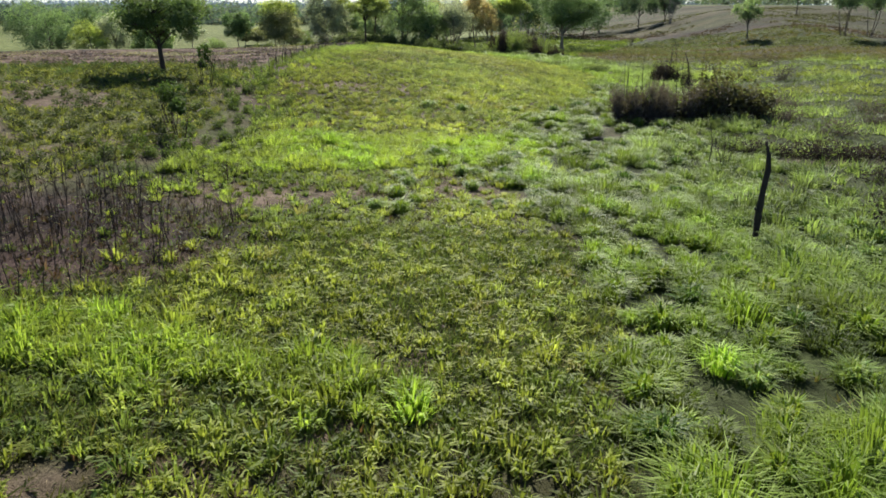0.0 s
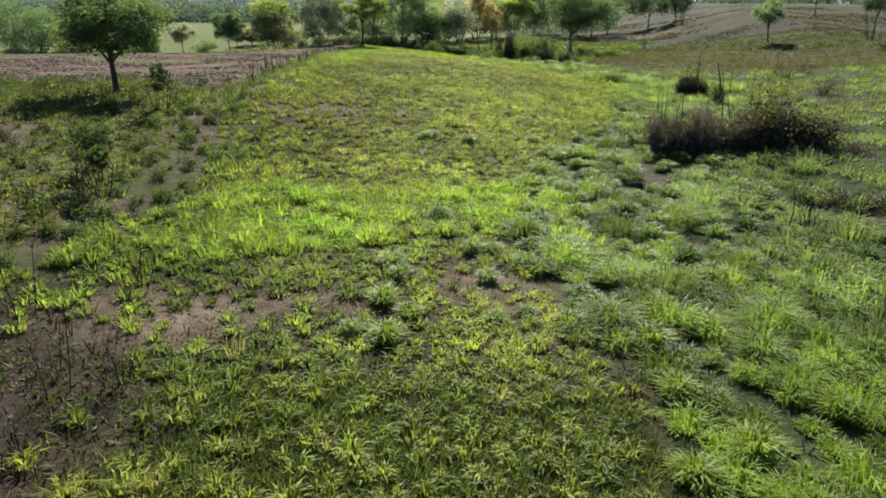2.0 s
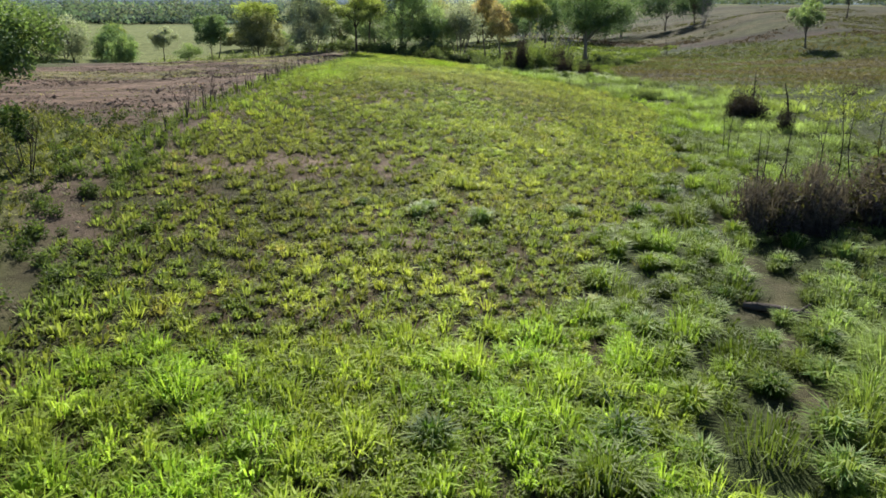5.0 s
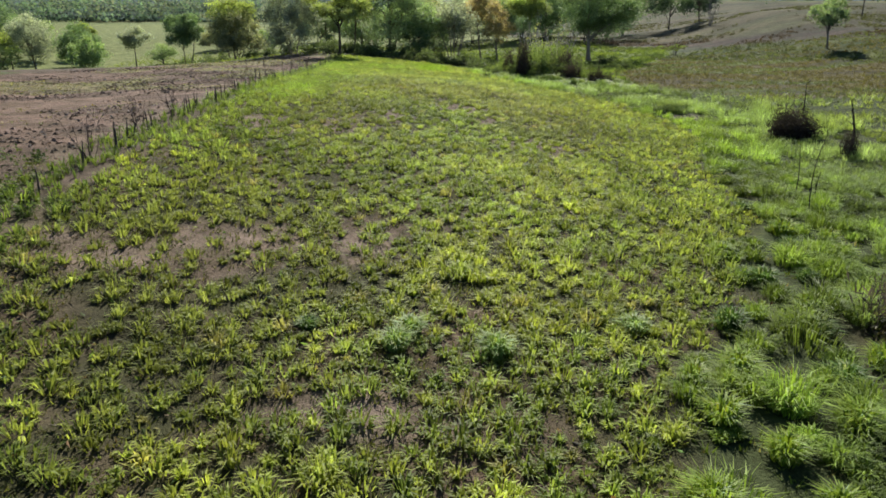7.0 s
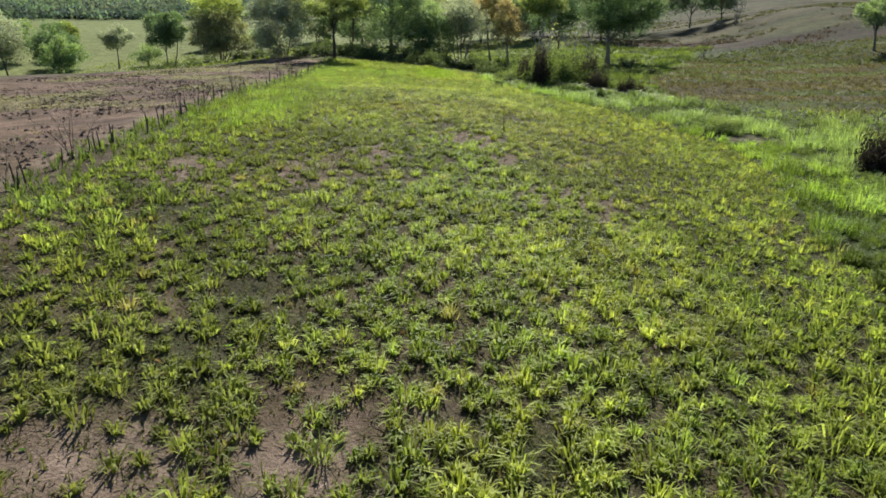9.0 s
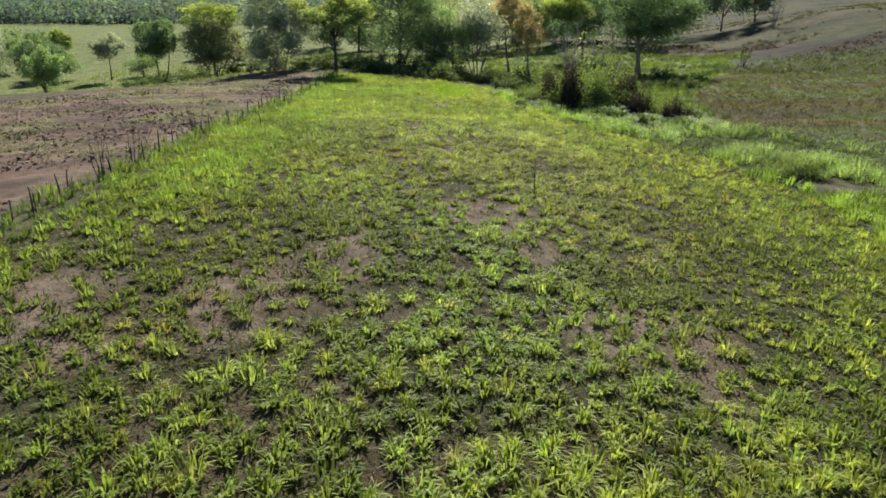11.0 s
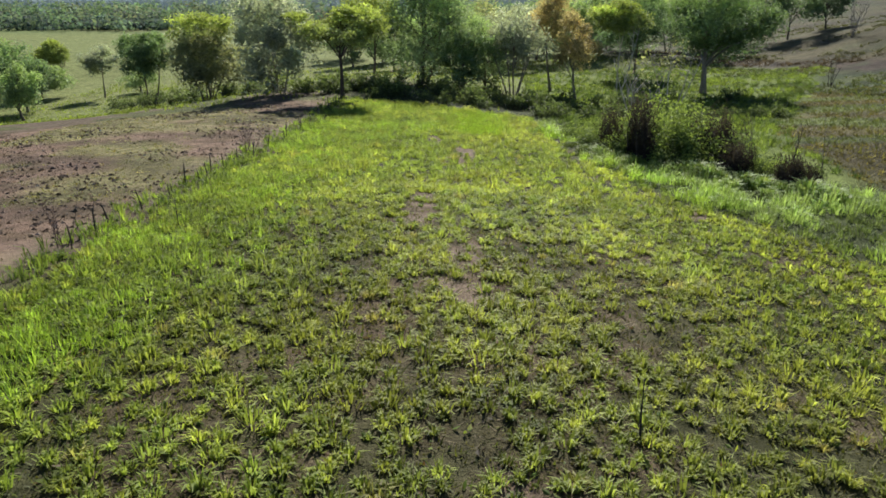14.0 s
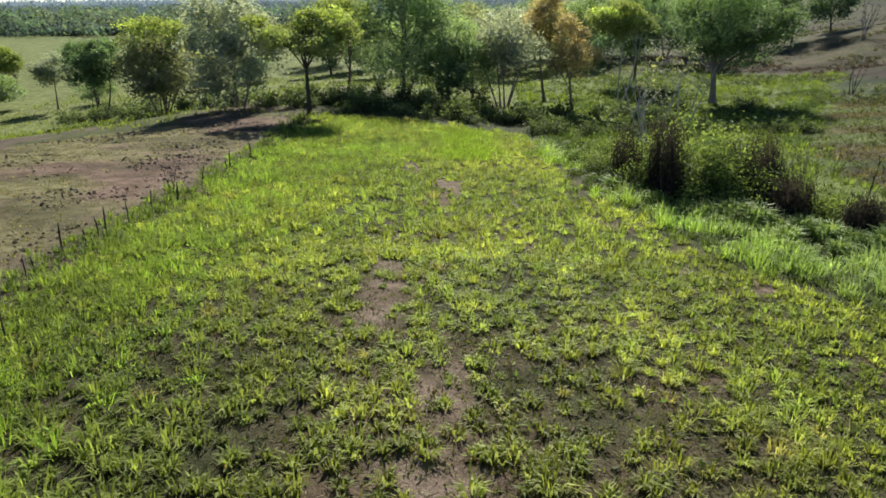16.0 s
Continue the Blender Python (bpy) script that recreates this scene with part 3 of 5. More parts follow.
bunches(tall_grass, x, y, 14, 0.24 + 0.2 * smooth(0.3, 0.7, fbm(x, y, 1.2, 87)), 0.2, 0.028, (0.85 + 0.5 * fbm(x, y, 1.5, 86))[:, None] * blend(BRIGHT, GREEN, smooth(0.3, 0.6, fbm(x, y, 3, 97)) * 0.7), 0.9, 20)
x, y = strew(2600, -3.5, 3.5, 117, 129, lambda a, b: np.exp(-((a + 0.6) / 1.6) ** 2))
spikes(tall_grass, x, y, 14, 0.4, 1.0, 0.04, np.tile(BRIGHT, (len(x), 1)), 0.12)
tagged(part("tall_grass", tall_grass.mesh("tall_grass"), GRASS), "fresh bright green tall grass in belts across the ridge", "grass", kind="stuff")


def hollow_tone(x, y):
    # Outer grass is a paler kind, with the blades' sheen put into its tone.
    start = np.interp(y, (32, 44, 84, 90), (3.8, 1.8, 1.8, -0.5))
    pale = smooth(start, start + np.interp(y, (30, 42, 90), (6.0, 5.0, 3.5)), x - lush_x(y) + 3.5 * (fbm(x, y, 4, 98) - 0.5))
    tone = blend(blend(BRIGHT, GREEN, smooth(0.42, 0.68, fbm(x, y, 2.5, 99)) * 0.7), PALE_SHEEN, pale * 0.7)
    tone = blend(tone, YELLOW, smooth(24, 30, x) * smooth(0.35, 0.6, fbm(x, y, 6, 101)) * 0.6)
    return blend(tone, DEEP, smooth(0.52, 0.75, fbm(x, y, 2.2, 100)) * 0.6)


def hollow_keep(x, y):
    return in_hollow(x, y) * (1 - smooth(0.3, 0.6, bare(x, y))) * (1 - 0.35 * smooth(22, 30, x))


def mound(x, y):
    """The humps in which the rank grass grows."""
    return smooth(0.34, 0.62, 0.75 * vnoise(x, y, 2.2, 111) + 0.25 * vnoise(x, y, 0.9, 112))


def near_hollow(x, y):
    return hollow_keep(x, y) * (y < 68) * (x < lush_x(y) + 13)


# Tones drop between humps and in undergrowth: gap shade put into the blades.
rank = Heap()
x, y = spread_out(1, 27, 3, 68, 0.74, lambda a, b: near_hollow(a, b) * (0.5 + 0.46 * mound(a, b)) * (1 - 0.35 * smooth(40, 44, b) * (1 - smooth(56, 60, b)) * (1 - smooth(4, 7, a - lush_x(b)))))
hump, big = mound(x, y), np.clip(np.exp(rng.normal(size=len(x)) * 0.22), 0.7, 1.5)
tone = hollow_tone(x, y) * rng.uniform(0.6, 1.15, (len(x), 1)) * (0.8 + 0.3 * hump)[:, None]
k = x < lush_x(y) + 7
for pick, many, wide in ((k, 190, 0.025), (~k, 64, 0.04)):
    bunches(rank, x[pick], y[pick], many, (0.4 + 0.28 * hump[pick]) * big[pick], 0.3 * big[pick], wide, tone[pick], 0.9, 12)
x, y = strew(9000, 1, 27, 3, 68, near_hollow)
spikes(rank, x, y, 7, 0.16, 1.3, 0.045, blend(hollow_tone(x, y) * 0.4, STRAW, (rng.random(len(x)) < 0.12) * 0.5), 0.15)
x, y = spread_out(1, 30, 66, 131, 0.7, lambda a, b: hollow_keep(a, b) * (a < lush_x(b) + 13) * (0.7 + 0.25 * mound(a, b)))
hump = mound(x, y)
# Dark between the humps, bright on top: shade and sun in the tones.
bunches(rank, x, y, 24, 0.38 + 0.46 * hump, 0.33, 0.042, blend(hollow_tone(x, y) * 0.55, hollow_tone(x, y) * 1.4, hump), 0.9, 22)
x, y = strew(40000, 1, 66, 3, 131, lambda a, b: hollow_keep(a, b) * (a > lush_x(b) + 12) * (0.6 + 0.4 * mound(a, b)))
hump = mound(x, y)
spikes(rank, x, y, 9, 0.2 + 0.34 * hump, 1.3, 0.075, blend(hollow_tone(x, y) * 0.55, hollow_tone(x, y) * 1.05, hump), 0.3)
tagged(part("rank_grass", rank.mesh("rank_grass"), RANK), "rank arching grass filling the damp hollow, sheen and gap shade put into its tones", "grass", kind="stuff")


# great tussocks, each a thing
def tussock_mesh(tone, blades, tall, seed):
    """The green blades of a tussock, and whitish ones that stand for its highlights."""
    global rng
    keep, rng = rng, np.random.default_rng(seed)
    made = []
    for many, shade, name in ((blades, tone, "blade_clump"), (blades // 12, (0.3, 0.36, 0.15), "highlight_clump")):
        h = Heap()
        turn, r = rng.uniform(0, 2 * np.pi, many), rng.random(many) ** 0.6
        root = np.stack((np.cos(turn) * r * 0.24, np.sin(turn) * r * 0.24, np.full(many, -0.04)), 1)
        t = tall * (1 - 0.35 * r ** 2) * rng.uniform(0.6, 1.12, many)
        h.blades(root, turn + rng.normal(size=many) * 0.5, t, t * (0.08 + 0.72 * (0.25 + 0.75 * r) * rng.uniform(0.4, 1.25, many)), 0.03 * rng.uniform(0.6, 1.3, many), vary(shade, many, 0.2), 0.33)
        made.append(h.mesh(name))
    rng = keep
    return made


tussocks = {"bright": [tussock_mesh((0.22, 0.305, 0.04), 230, 0.72, 601 + i) for i in range(3)], "pale": [tussock_mesh((0.22, 0.31, 0.085), 230, 0.7, 611 + i) for i in range(3)], "deep": [tussock_mesh((0.09, 0.155, 0.03), 200, 0.66, 621 + i) for i in range(2)]}
TUSSOCK_LABEL = {"bright": "large bright green grass tussock with arching blades", "pale": "large pale green grass tussock with highlights put in as whitish blades", "deep": "dark green grass tussock in the rank grass"}


def tussock(a, b, sort, size):
    ob = thing("grass_tussock", (a, b, ground_at(a, b)), TUSSOCK_LABEL[sort], "grass tussock", sort + " grass tussocks", turn=rng.uniform(0, 360))
    ob.scale = (size, size, size * rng.uniform(0.8, 1.1))
    green, pale = tussocks[sort][rng.integers(len(tussocks[sort]))]
    part("blade_clump", green, RANK, ob)
    part("highlight_clump", pale, RANK, ob, "arching blades coloured whitish for the tussock's highlights")


for a, b, sort, size in ((-1.9, 27.9, "pale", 1.0), (-1.6, 27.0, "pale", 0.8), (-1.9, 25.0, "bright", 1.0), (-1.3, 24.3, "bright", 0.8), (-1.7, 22.9, "bright", 1.0), (-2.5, 23.2, "pale", 0.7), (0.7, 27.3, "pale", 0.9), (-0.6, 32.6, "deep", 1.1), (0.4, 29.6, "pale", 0.9), (1.0, 29.8, "pale", 0.8), (1.5, 25.0, "deep", 0.7), (0.7, 24.5, "pale", 0.7), (1.9, 28.7, "pale", 1.0), (2.2, 30.2, "deep", 1.1), (2.8, 34.5, "deep", 1.0), (-1.2, 45.1, "pale", 0.9), (-0.9, 45.9, "pale", 0.9), (0.9, 45.2, "pale", 1.0), (-3.1, 45.7, "deep", 0.7), (4.3, 46.9, "pale", 1.0)):
    tussock(a, b, sort, size)
for a, b, size in ((10.1, 104.9, 1.3), (10.8, 104.4, 1.6), (11.5, 103.9, 1.6), (12.1, 103.4, 1.4), (11.2, 104.9, 1.3), (12.9, 102.8, 1.2), (13.7, 102.2, 1.5), (14.4, 101.6, 1.3), (15.4, 101.0, 1.5), (16.4, 100.4, 1.3), (9.2, 105.6, 1.1), (8.3, 107.0, 1.2), (7.6, 108.6, 1.1), (7.0, 110.4, 1.2), (6.5, 112.4, 1.1), (9.9, 103.6, 1.0), (12.0, 101.8, 1.1), (13.4, 100.6, 1.0)):
    tussock(a, b, "pale", size * 1.35)
x, y = strew(1500, 2, 13, 4, 60, hollow_keep)
taken, many = [], {"bright": 0, "pale": 0, "deep": 0}
for a, b in zip(x, y):
    if b > 62 and rng.random() < 0.4:
        continue
    if all((a - c) ** 2 + (b - d) ** 2 > 1.5 for c, d in taken):
        k = float(a - lush_x(b)) + rng.normal() * 1.5
        sort = "deep" if rng.random() < 0.2 else "pale" if k > 3.5 else "bright"
        if many[sort] < 95:
            many[sort] += 1
            taken.append((a, b))
            tussock(float(a), float(b), sort, rng.uniform(0.8, 1.35))

rough = Heap()
x, y = strew(16000, -50, -11, 54, 132, lambda a, b: ploughed(a, b) * smooth(0.38, 0.6, fbm(a, b, 5.0, 61)) * (0.15 + 0.85 * smooth(64, 90, b)))
spikes(rough, x, y, 6, 0.11, 2.2, 0.05, vary((0.17, 0.165, 0.06), len(x), 0.3), 0.2)
x, y = strew(30000, -45, -10, 3, 58, lambda a, b: smooth(0, 1.5, fence_x(b) - a) * (1 - smooth(52, 58, b + 0.25 * (a + 12))) * smooth(0.3, 0.55, fbm(a, b, 5, 61)) * (1 - burnt_ground(a, b)))
spikes(rough, x, y, 8, 0.22, 1.2, 0.045, blend((0.10, 0.12, 0.036), (0.25, 0.265, 0.055), rng.random(len(x)) ** 1.4))
x, y = strew(3600, -16, -10.4, 46, 131, lambda a, b: np.exp(-((a - fence_x(b)) / 0.75) ** 2))
tufts(rough, x, y, 9, 0.42, 0.7, 0.034, blend(GREEN, DEEP, rng.random(len(x))))
x, y = strew(3200, -17, -4, 11, 26, lambda a, b: burnt_ground(a, b) * 0.8)
tufts(rough, x, y, 5, 0.28, 0.9, 0.025, vary((0.045, 0.033, 0.028), len(x), 0.35))
tagged(part("rough_grass", rough.mesh("rough_grass"), GRASS), "patchy rough grass on the tan soil and along the fence", "grass", kind="stuff")

meadow = Heap()
x, y = spread_out(5, 48, 98, 172, 0.75, lambda a, b: behind(a, b) * (1 - in_hollow(a, b)) * (0.45 + 0.5 * smooth(0.35, 0.6, fbm(a, b, 3, 78))))
bunches(meadow, x, y, 0, 0.3 + 0.3 * rng.random(len(x)) ** 2, 0.3, 0.06, blend((0.17, 0.225, 0.048), (0.075, 0.11, 0.034), smooth(0.35, 0.65, fbm(x, y, 4, 80) + 0.1 * rng.normal(size=len(x)))), 1.0, 30)
x, y = spread_out(15, 72, 90, 150, 0.62, lambda a, b: smooth(0, 4, a - 17) * (1 - in_hollow(a, b)) * (1 - behind(a, b)) * (0.5 + 0.45 * smooth(0.35, 0.6, fbm(a, b, 3, 78))))
bunches(meadow, x, y, 0, 0.2 + 0.18 * rng.random(len(x)) ** 3, 0.34, 0.075, blend((0.12, 0.105, 0.04), (0.105, 0.128, 0.038), smooth(0.42, 0.6, fbm(x * 0.35, y * 1.4, 4, 64) + 0.05 * rng.normal(size=len(x)))), 1.5, 13)
x, y = strew(13000, -60, 30, 126, 190, lambda a, b: smooth(field_edge_y(a), field_edge_y(a) + 4, b) * (0.3 + 0.7 * smooth(0.4, 0.6, fbm(a, b, 8, 66))))
tufts(meadow, x, y, 3, 0.35, 1.0, 0.07, blend(GREEN, (0.20, 0.25, 0.04), rng.random(len(x))))
x, y = strew(16000, 26, 110, 128, 240, lambda a, b: smooth(0.45, 0.6, fbm(a * 0.4, b * 1.3, 5, 65)) * (b + a - 45 > 138))
v = y + x - 45
spikes(meadow, x, y, 8, 0.42, 1.6, 0.14, blend(blend((0.05, 0.065, 0.025), (0.10, 0.12, 0.04), rng.random(len(x))), (0.07, 0.052, 0.04), smooth(160, 168, v) * (1 - 0.6 * smooth(178, 184, v))), 0.3)
tagged(part("meadow_grass", meadow.mesh("meadow_grass"), GRASS), "meadow grass, partly dry, on the land beyond the ridge", "grass", kind="stuff")


# ---- trees ----
def limb_points(a, b, bend, steps=5):
    a, b = np.asarray(a, float), np.asarray(b, float)
    k = np.linspace(0, 1, steps)[:, None]
    return a * (1 - k) + b * k + np.sin(k * np.pi) * bend


def tree(place, tall, wide, low, leaf, label, clumps=105, leaves=3600, size=0.29, trunk=0.16, bark=(0.10, 0.085, 0.07), stems=1, sparse=1.0, name="tree", squash=1.0, group="trees beyond the ridge", lean=0.0):
    """A tree: tapered stems with limbs, and a crown of lobes made of many clumps of small leaves. low: where the crown
    begins, as a share of its height.
    leaf: two tones, below and above: shaded and sunlit parts put into the leaf colour."""
    crown = Heap()
    if group == "trees beyond the ridge":
        wide *= 1.12
    mid, half = tall * (low + 1) / 2, tall * (1 - low) / 2
    size = min(size * 0.8, 0.1 + 0.02 * tall) if size < 0.32 else size * 0.85
    clumps, leaves = int(clumps * 1.15), int(leaves * 2.8)
    lobes = 10 + 2 * stems
    k = np.arange(lobes) + 0.5
    rise, swing = 1 - 2 * k / lobes, 2.4 * k + rng.random()
    d = np.stack((np.cos(swing) * np.sqrt(1 - rise ** 2), np.sin(swing) * np.sqrt(1 - rise ** 2), rise), 1) + rng.normal(size=(lobes, 3)) * 0.18
    d *= np.where(rise < -0.35, 1.08 if low < 0.15 else 0.86, 1.0)[:, None]
    d *= rng.uniform(0.84, 1.16, (1, 3)) * (1, 1, 0.95)
    hearts = d * rng.uniform(0.5, 0.74, (lobes, 1))
    hearts[0], girth = (rng.normal() * 0.12, rng.normal() * 0.12, 0.62), rng.uniform(0.27, 0.52, lobes)
    d = rng.normal(size=(clumps, 3))
    d[:, 2] = np.where(d[:, 2] < -0.4, -d[:, 2], d[:, 2])
    d /= np.linalg.norm(d, axis=1)[:, None]
    which = rng.choice(lobes, clumps, p=girth ** 1.5 / (girth ** 1.5).sum())
    spots = hearts[which] + d * (rng.uniform(0.6, 1.05, clumps) * girth[which])[:, None]
    spots = spots * np.array((wide / 2, wide / 2 * squash, half)) + (lean, 0, mid)
    ob = thing(name, (place[0], place[1], ground_at(*place)), label, "tree", group, turn=float(rng.uniform(0, 360)) if squash == 1 else 0)
    bases = []
    for s in range(stems):
        a = rng.uniform(0, 6.28)
        foot = np.array((math.cos(a), math.sin(a), 0)) * (0 if stems == 1 else min(0.25 + 0.1 * s, 0.06 * tall))
        head = foot * (1 + 1.2 * stems) + np.array((rng.normal() * 0.05 * wide + lean * 0.2, rng.normal() * 0.05 * wide, tall * rng.uniform(0.72, 0.88)))
        pts = limb_points(foot - (0, 0, 0.3), head, rng.normal(size=3) * (0.035 * tall, 0.035 * tall, 0), 8)
        rad = trunk / math.sqrt(stems) * np.linspace(1.0, 0.22, 8)
        rad[0] *= 1.5
        wood = Heap()
        wood.tube(pts, rad, 8, vary(bark, 1)[0])
        bases.append((pts, rad, part("trunk", wood.mesh("trunk", True), BARK, ob)))
    for s in (*(hearts * np.array((wide / 2, wide / 2 * squash, half)) + (lean, 0, mid)), *spots[:: max(1, clumps // 10)]):
        pts, rad, stem = bases[rng.integers(len(bases))]
        k = int(np.clip(np.searchsorted(pts[:, 2], s[2] - 0.25 * tall * rng.random() - 0.1 * tall), 1, 6))
        wood = Heap()
        wood.tube(limb_points(pts[k], s, (0, 0, 0.04 * tall), 5), rad[k] * np.linspace(0.55, 0.12, 5), 5, vary(bark, 1)[0])
        part("limb", wood.mesh("limb", True), BARK, stem)
    m = rng.choice(lobes, leaves, p=girth ** 2 / (girth ** 2).sum())
    d = rng.normal(size=(leaves, 3))
    d[:, 2] = np.where((d[:, 2] < -0.5) & (rng.random(leaves) < 0.6), -d[:, 2], d[:, 2])
    d /= np.linalg.norm(d, axis=1)[:, None]
    swing, tilt = np.arctan2(d[:, 1], d[:, 0]), np.arcsin(np.clip(d[:, 2], -1, 1))
    knob = vnoise(swing + m * 9.1, tilt + m * 5.3, 0.55, 201)
    # Some leaves sit inside, oversized, added to keep light out of the core.
    inner = rng.random(leaves) < 0.15
    r = np.where(inner, 0.7 * rng.random(leaves) ** 0.5, 0.62 + 0.36 * rng.random(leaves) ** 0.6) * (0.6 + 0.75 * knob) * np.exp(rng.normal(size=leaves) * 0.05 * sparse)
    c = (hearts[m] + d * (r * girth[m])[:, None]) * np.array((wide / 2, wide / 2 * squash, half)) + (lean, 0, mid)
    c[:, 2] = np.maximum(c[:, 2], min(tall * low * 0.7, 0.3) + 0.05)
    # Lighter with height and on the knobs: sun and shade in the leaf colour.
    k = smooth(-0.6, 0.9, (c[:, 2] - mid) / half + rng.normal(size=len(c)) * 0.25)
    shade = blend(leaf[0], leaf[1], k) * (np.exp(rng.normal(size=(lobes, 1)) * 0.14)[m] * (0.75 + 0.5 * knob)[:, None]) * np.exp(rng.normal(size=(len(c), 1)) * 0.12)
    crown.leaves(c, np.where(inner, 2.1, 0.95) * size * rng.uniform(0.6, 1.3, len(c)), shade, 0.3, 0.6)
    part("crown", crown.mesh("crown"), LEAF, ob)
    return ob


# Pairs run from a shaded lower to a sunlit upper tone, blued for haze.
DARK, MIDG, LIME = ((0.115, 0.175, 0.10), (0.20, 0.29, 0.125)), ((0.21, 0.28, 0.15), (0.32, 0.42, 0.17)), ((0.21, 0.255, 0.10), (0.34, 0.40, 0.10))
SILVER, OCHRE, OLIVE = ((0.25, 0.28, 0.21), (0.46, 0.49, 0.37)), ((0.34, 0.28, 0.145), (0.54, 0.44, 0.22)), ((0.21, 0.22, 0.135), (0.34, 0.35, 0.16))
GREY_BARK, WHITE_BARK, DARK_BARK = (0.17, 0.15, 0.125), (0.36, 0.33, 0.29), (0.055, 0.042, 0.034)

tree((-69, 183), 7.0, 5.5, 0.35, LIME, "spreading yellow-green tree with several stems in the meadow", stems=4)
tree((-53.5, 168), 7.2, 4.6, 0.4, SILVER, "thin grey-green tree with sparse foliage", leaves=1700, stems=2, bark=GREY_BARK)
tree((-38.5, 150), 8.6, 6.4, 0.32, DARK, "dark green round-crowned tree with a forked trunk", stems=2, leaves=4200)
tree((-29.5, 144), 8.0, 8.4, 0.04, OLIVE, "bushy olive tree with many stems, leafy to the ground", stems=5, leaves=4600)
tree((-30.0, 145.5), 9.0, 7.6, 0.5, LIME, "yellow-green crown above the bushy trees", stems=2, leaves=2400)
tree((-19.4, 136), 9.8, 7.6, 0.04, SILVER, "tall silvery tree with sunlit tops put into its leaf tones", stems=4, leaves=5600, bark=GREY_BARK)
tree((-12.4, 130.3), 7.8, 7.6, 0.5, LIME, "spreading tree with one bare dark trunk at the fence end", trunk=0.2, bark=DARK_BARK, leaves=3400)
tree((-12.4, 148), 9.4, 7.6, 0.3, LIME, "yellow-green tree behind the fence end", leaves=2400)
tree((-6.9, 148), 14.0, 11.4, 0.06, MIDG, "tall broad green tree at the head of the ridge", trunk=0.3, stems=3, clumps=95, leaves=8200)
tree((-2.6, 147), 6.0, 5.4, 0.1, DARK, "low dark green tree in the row", leaves=1800)
tree((-0.2, 149), 8.2, 7.0, 0.08, MIDG, "green tree in the row behind the ridge", leaves=2600)
tree((2.8, 147.5), 9.8, 6.0, 0.2, SILVER, "slender grey-green tree with several pale stems", stems=5, bark=GREY_BARK, leaves=2500, trunk=0.2)
tree((7.6, 156), 11.6, 6.6, 0.4, OCHRE, "slender tree with ochre-yellow leaves", bark=GREY_BARK, leaves=2700)
tree((9.8, 149), 9.0, 4.6, 0.3, OCHRE, "thin tree with yellowing leaves", bark=GREY_BARK, leaves=1900)
tree((14.5, 152), 10.6, 6.6, 0.6, LIME, "flat-topped lime-green tree on thin pale stems", stems=3, bark=WHITE_BARK, leaves=3400)
tree((19.5, 168), 10.5, 9.0, 0.2, DARK, "dark green tree behind the row", leaves=4200)
tree((24.6, 153), 12.4, 11.6, 0.2, ((0.12, 0.18, 0.09), (0.20, 0.29, 0.11)), "large round dark green tree with a stout trunk", trunk=0.34, clumps=170, leaves=9000, size=0.3, squash=0.98, lean=1.4, bark=GREY_BARK)
tree((17.4, 138), 7.2, 2.6, 0.3, OLIVE, "half-dead tree with bare white stems", stems=4, bark=WHITE_BARK, leaves=46, trunk=0.16)
tree((12.6, 128), 6.2, 3.0, 0.3, OLIVE, "half-dead tree with bare white stems", stems=5, bark=WHITE_BARK, leaves=46, trunk=0.16)
tree((-18.4, 50.6), 5.7, 5.9, 0.28, ((0.10, 0.15, 0.06), (0.17, 0.24, 0.08)), "lone spreading tree with a dark trunk in the weedy field", trunk=0.2, bark=DARK_BARK, leaves=4600, size=0.2, group="")
tree((56.2, 140), 7.4, 5.0, 0.3, MIDG, "small tree with a thin trunk in the dry field", leaves=1500, group="")
tree((-58, 157), 8.6, 8.6, 0.15, DARK, "dark green round tree in the meadow", leaves=4200)
tree((-53.5, 149), 6.5, 5.0, 0.1, MIDG, "bushy green tree in the meadow", leaves=2000)
tree((-79, 151), 12.0, 10.5, 0.1, DARK, "dark green tree in the meadow", leaves=3000)
tree((-74, 147), 10.0, 8.8, 0.08, DARK, "dark green tree in the meadow", leaves=2600)
tree((-66, 146), 8.6, 7.0, 0.08, LIME, "yellow-green bushy tree in the meadow", leaves=2000)
tree((-63, 152), 10.5, 8.6, 0.2, SILVER, "grey-green tree in the meadow", leaves=3200)
tree((-70, 158), 11.5, 10.0, 0.2, DARK, "dark green tree in the meadow", leaves=3600)
tree((-50, 172), 3.6, 6.0, 0.05, MIDG, "low green bush in the meadow", leaves=1600)
tree((-22, 190), 8.0, 8.0, 0.1, MIDG, "green tree in the far meadow", leaves=2400, size=0.35)
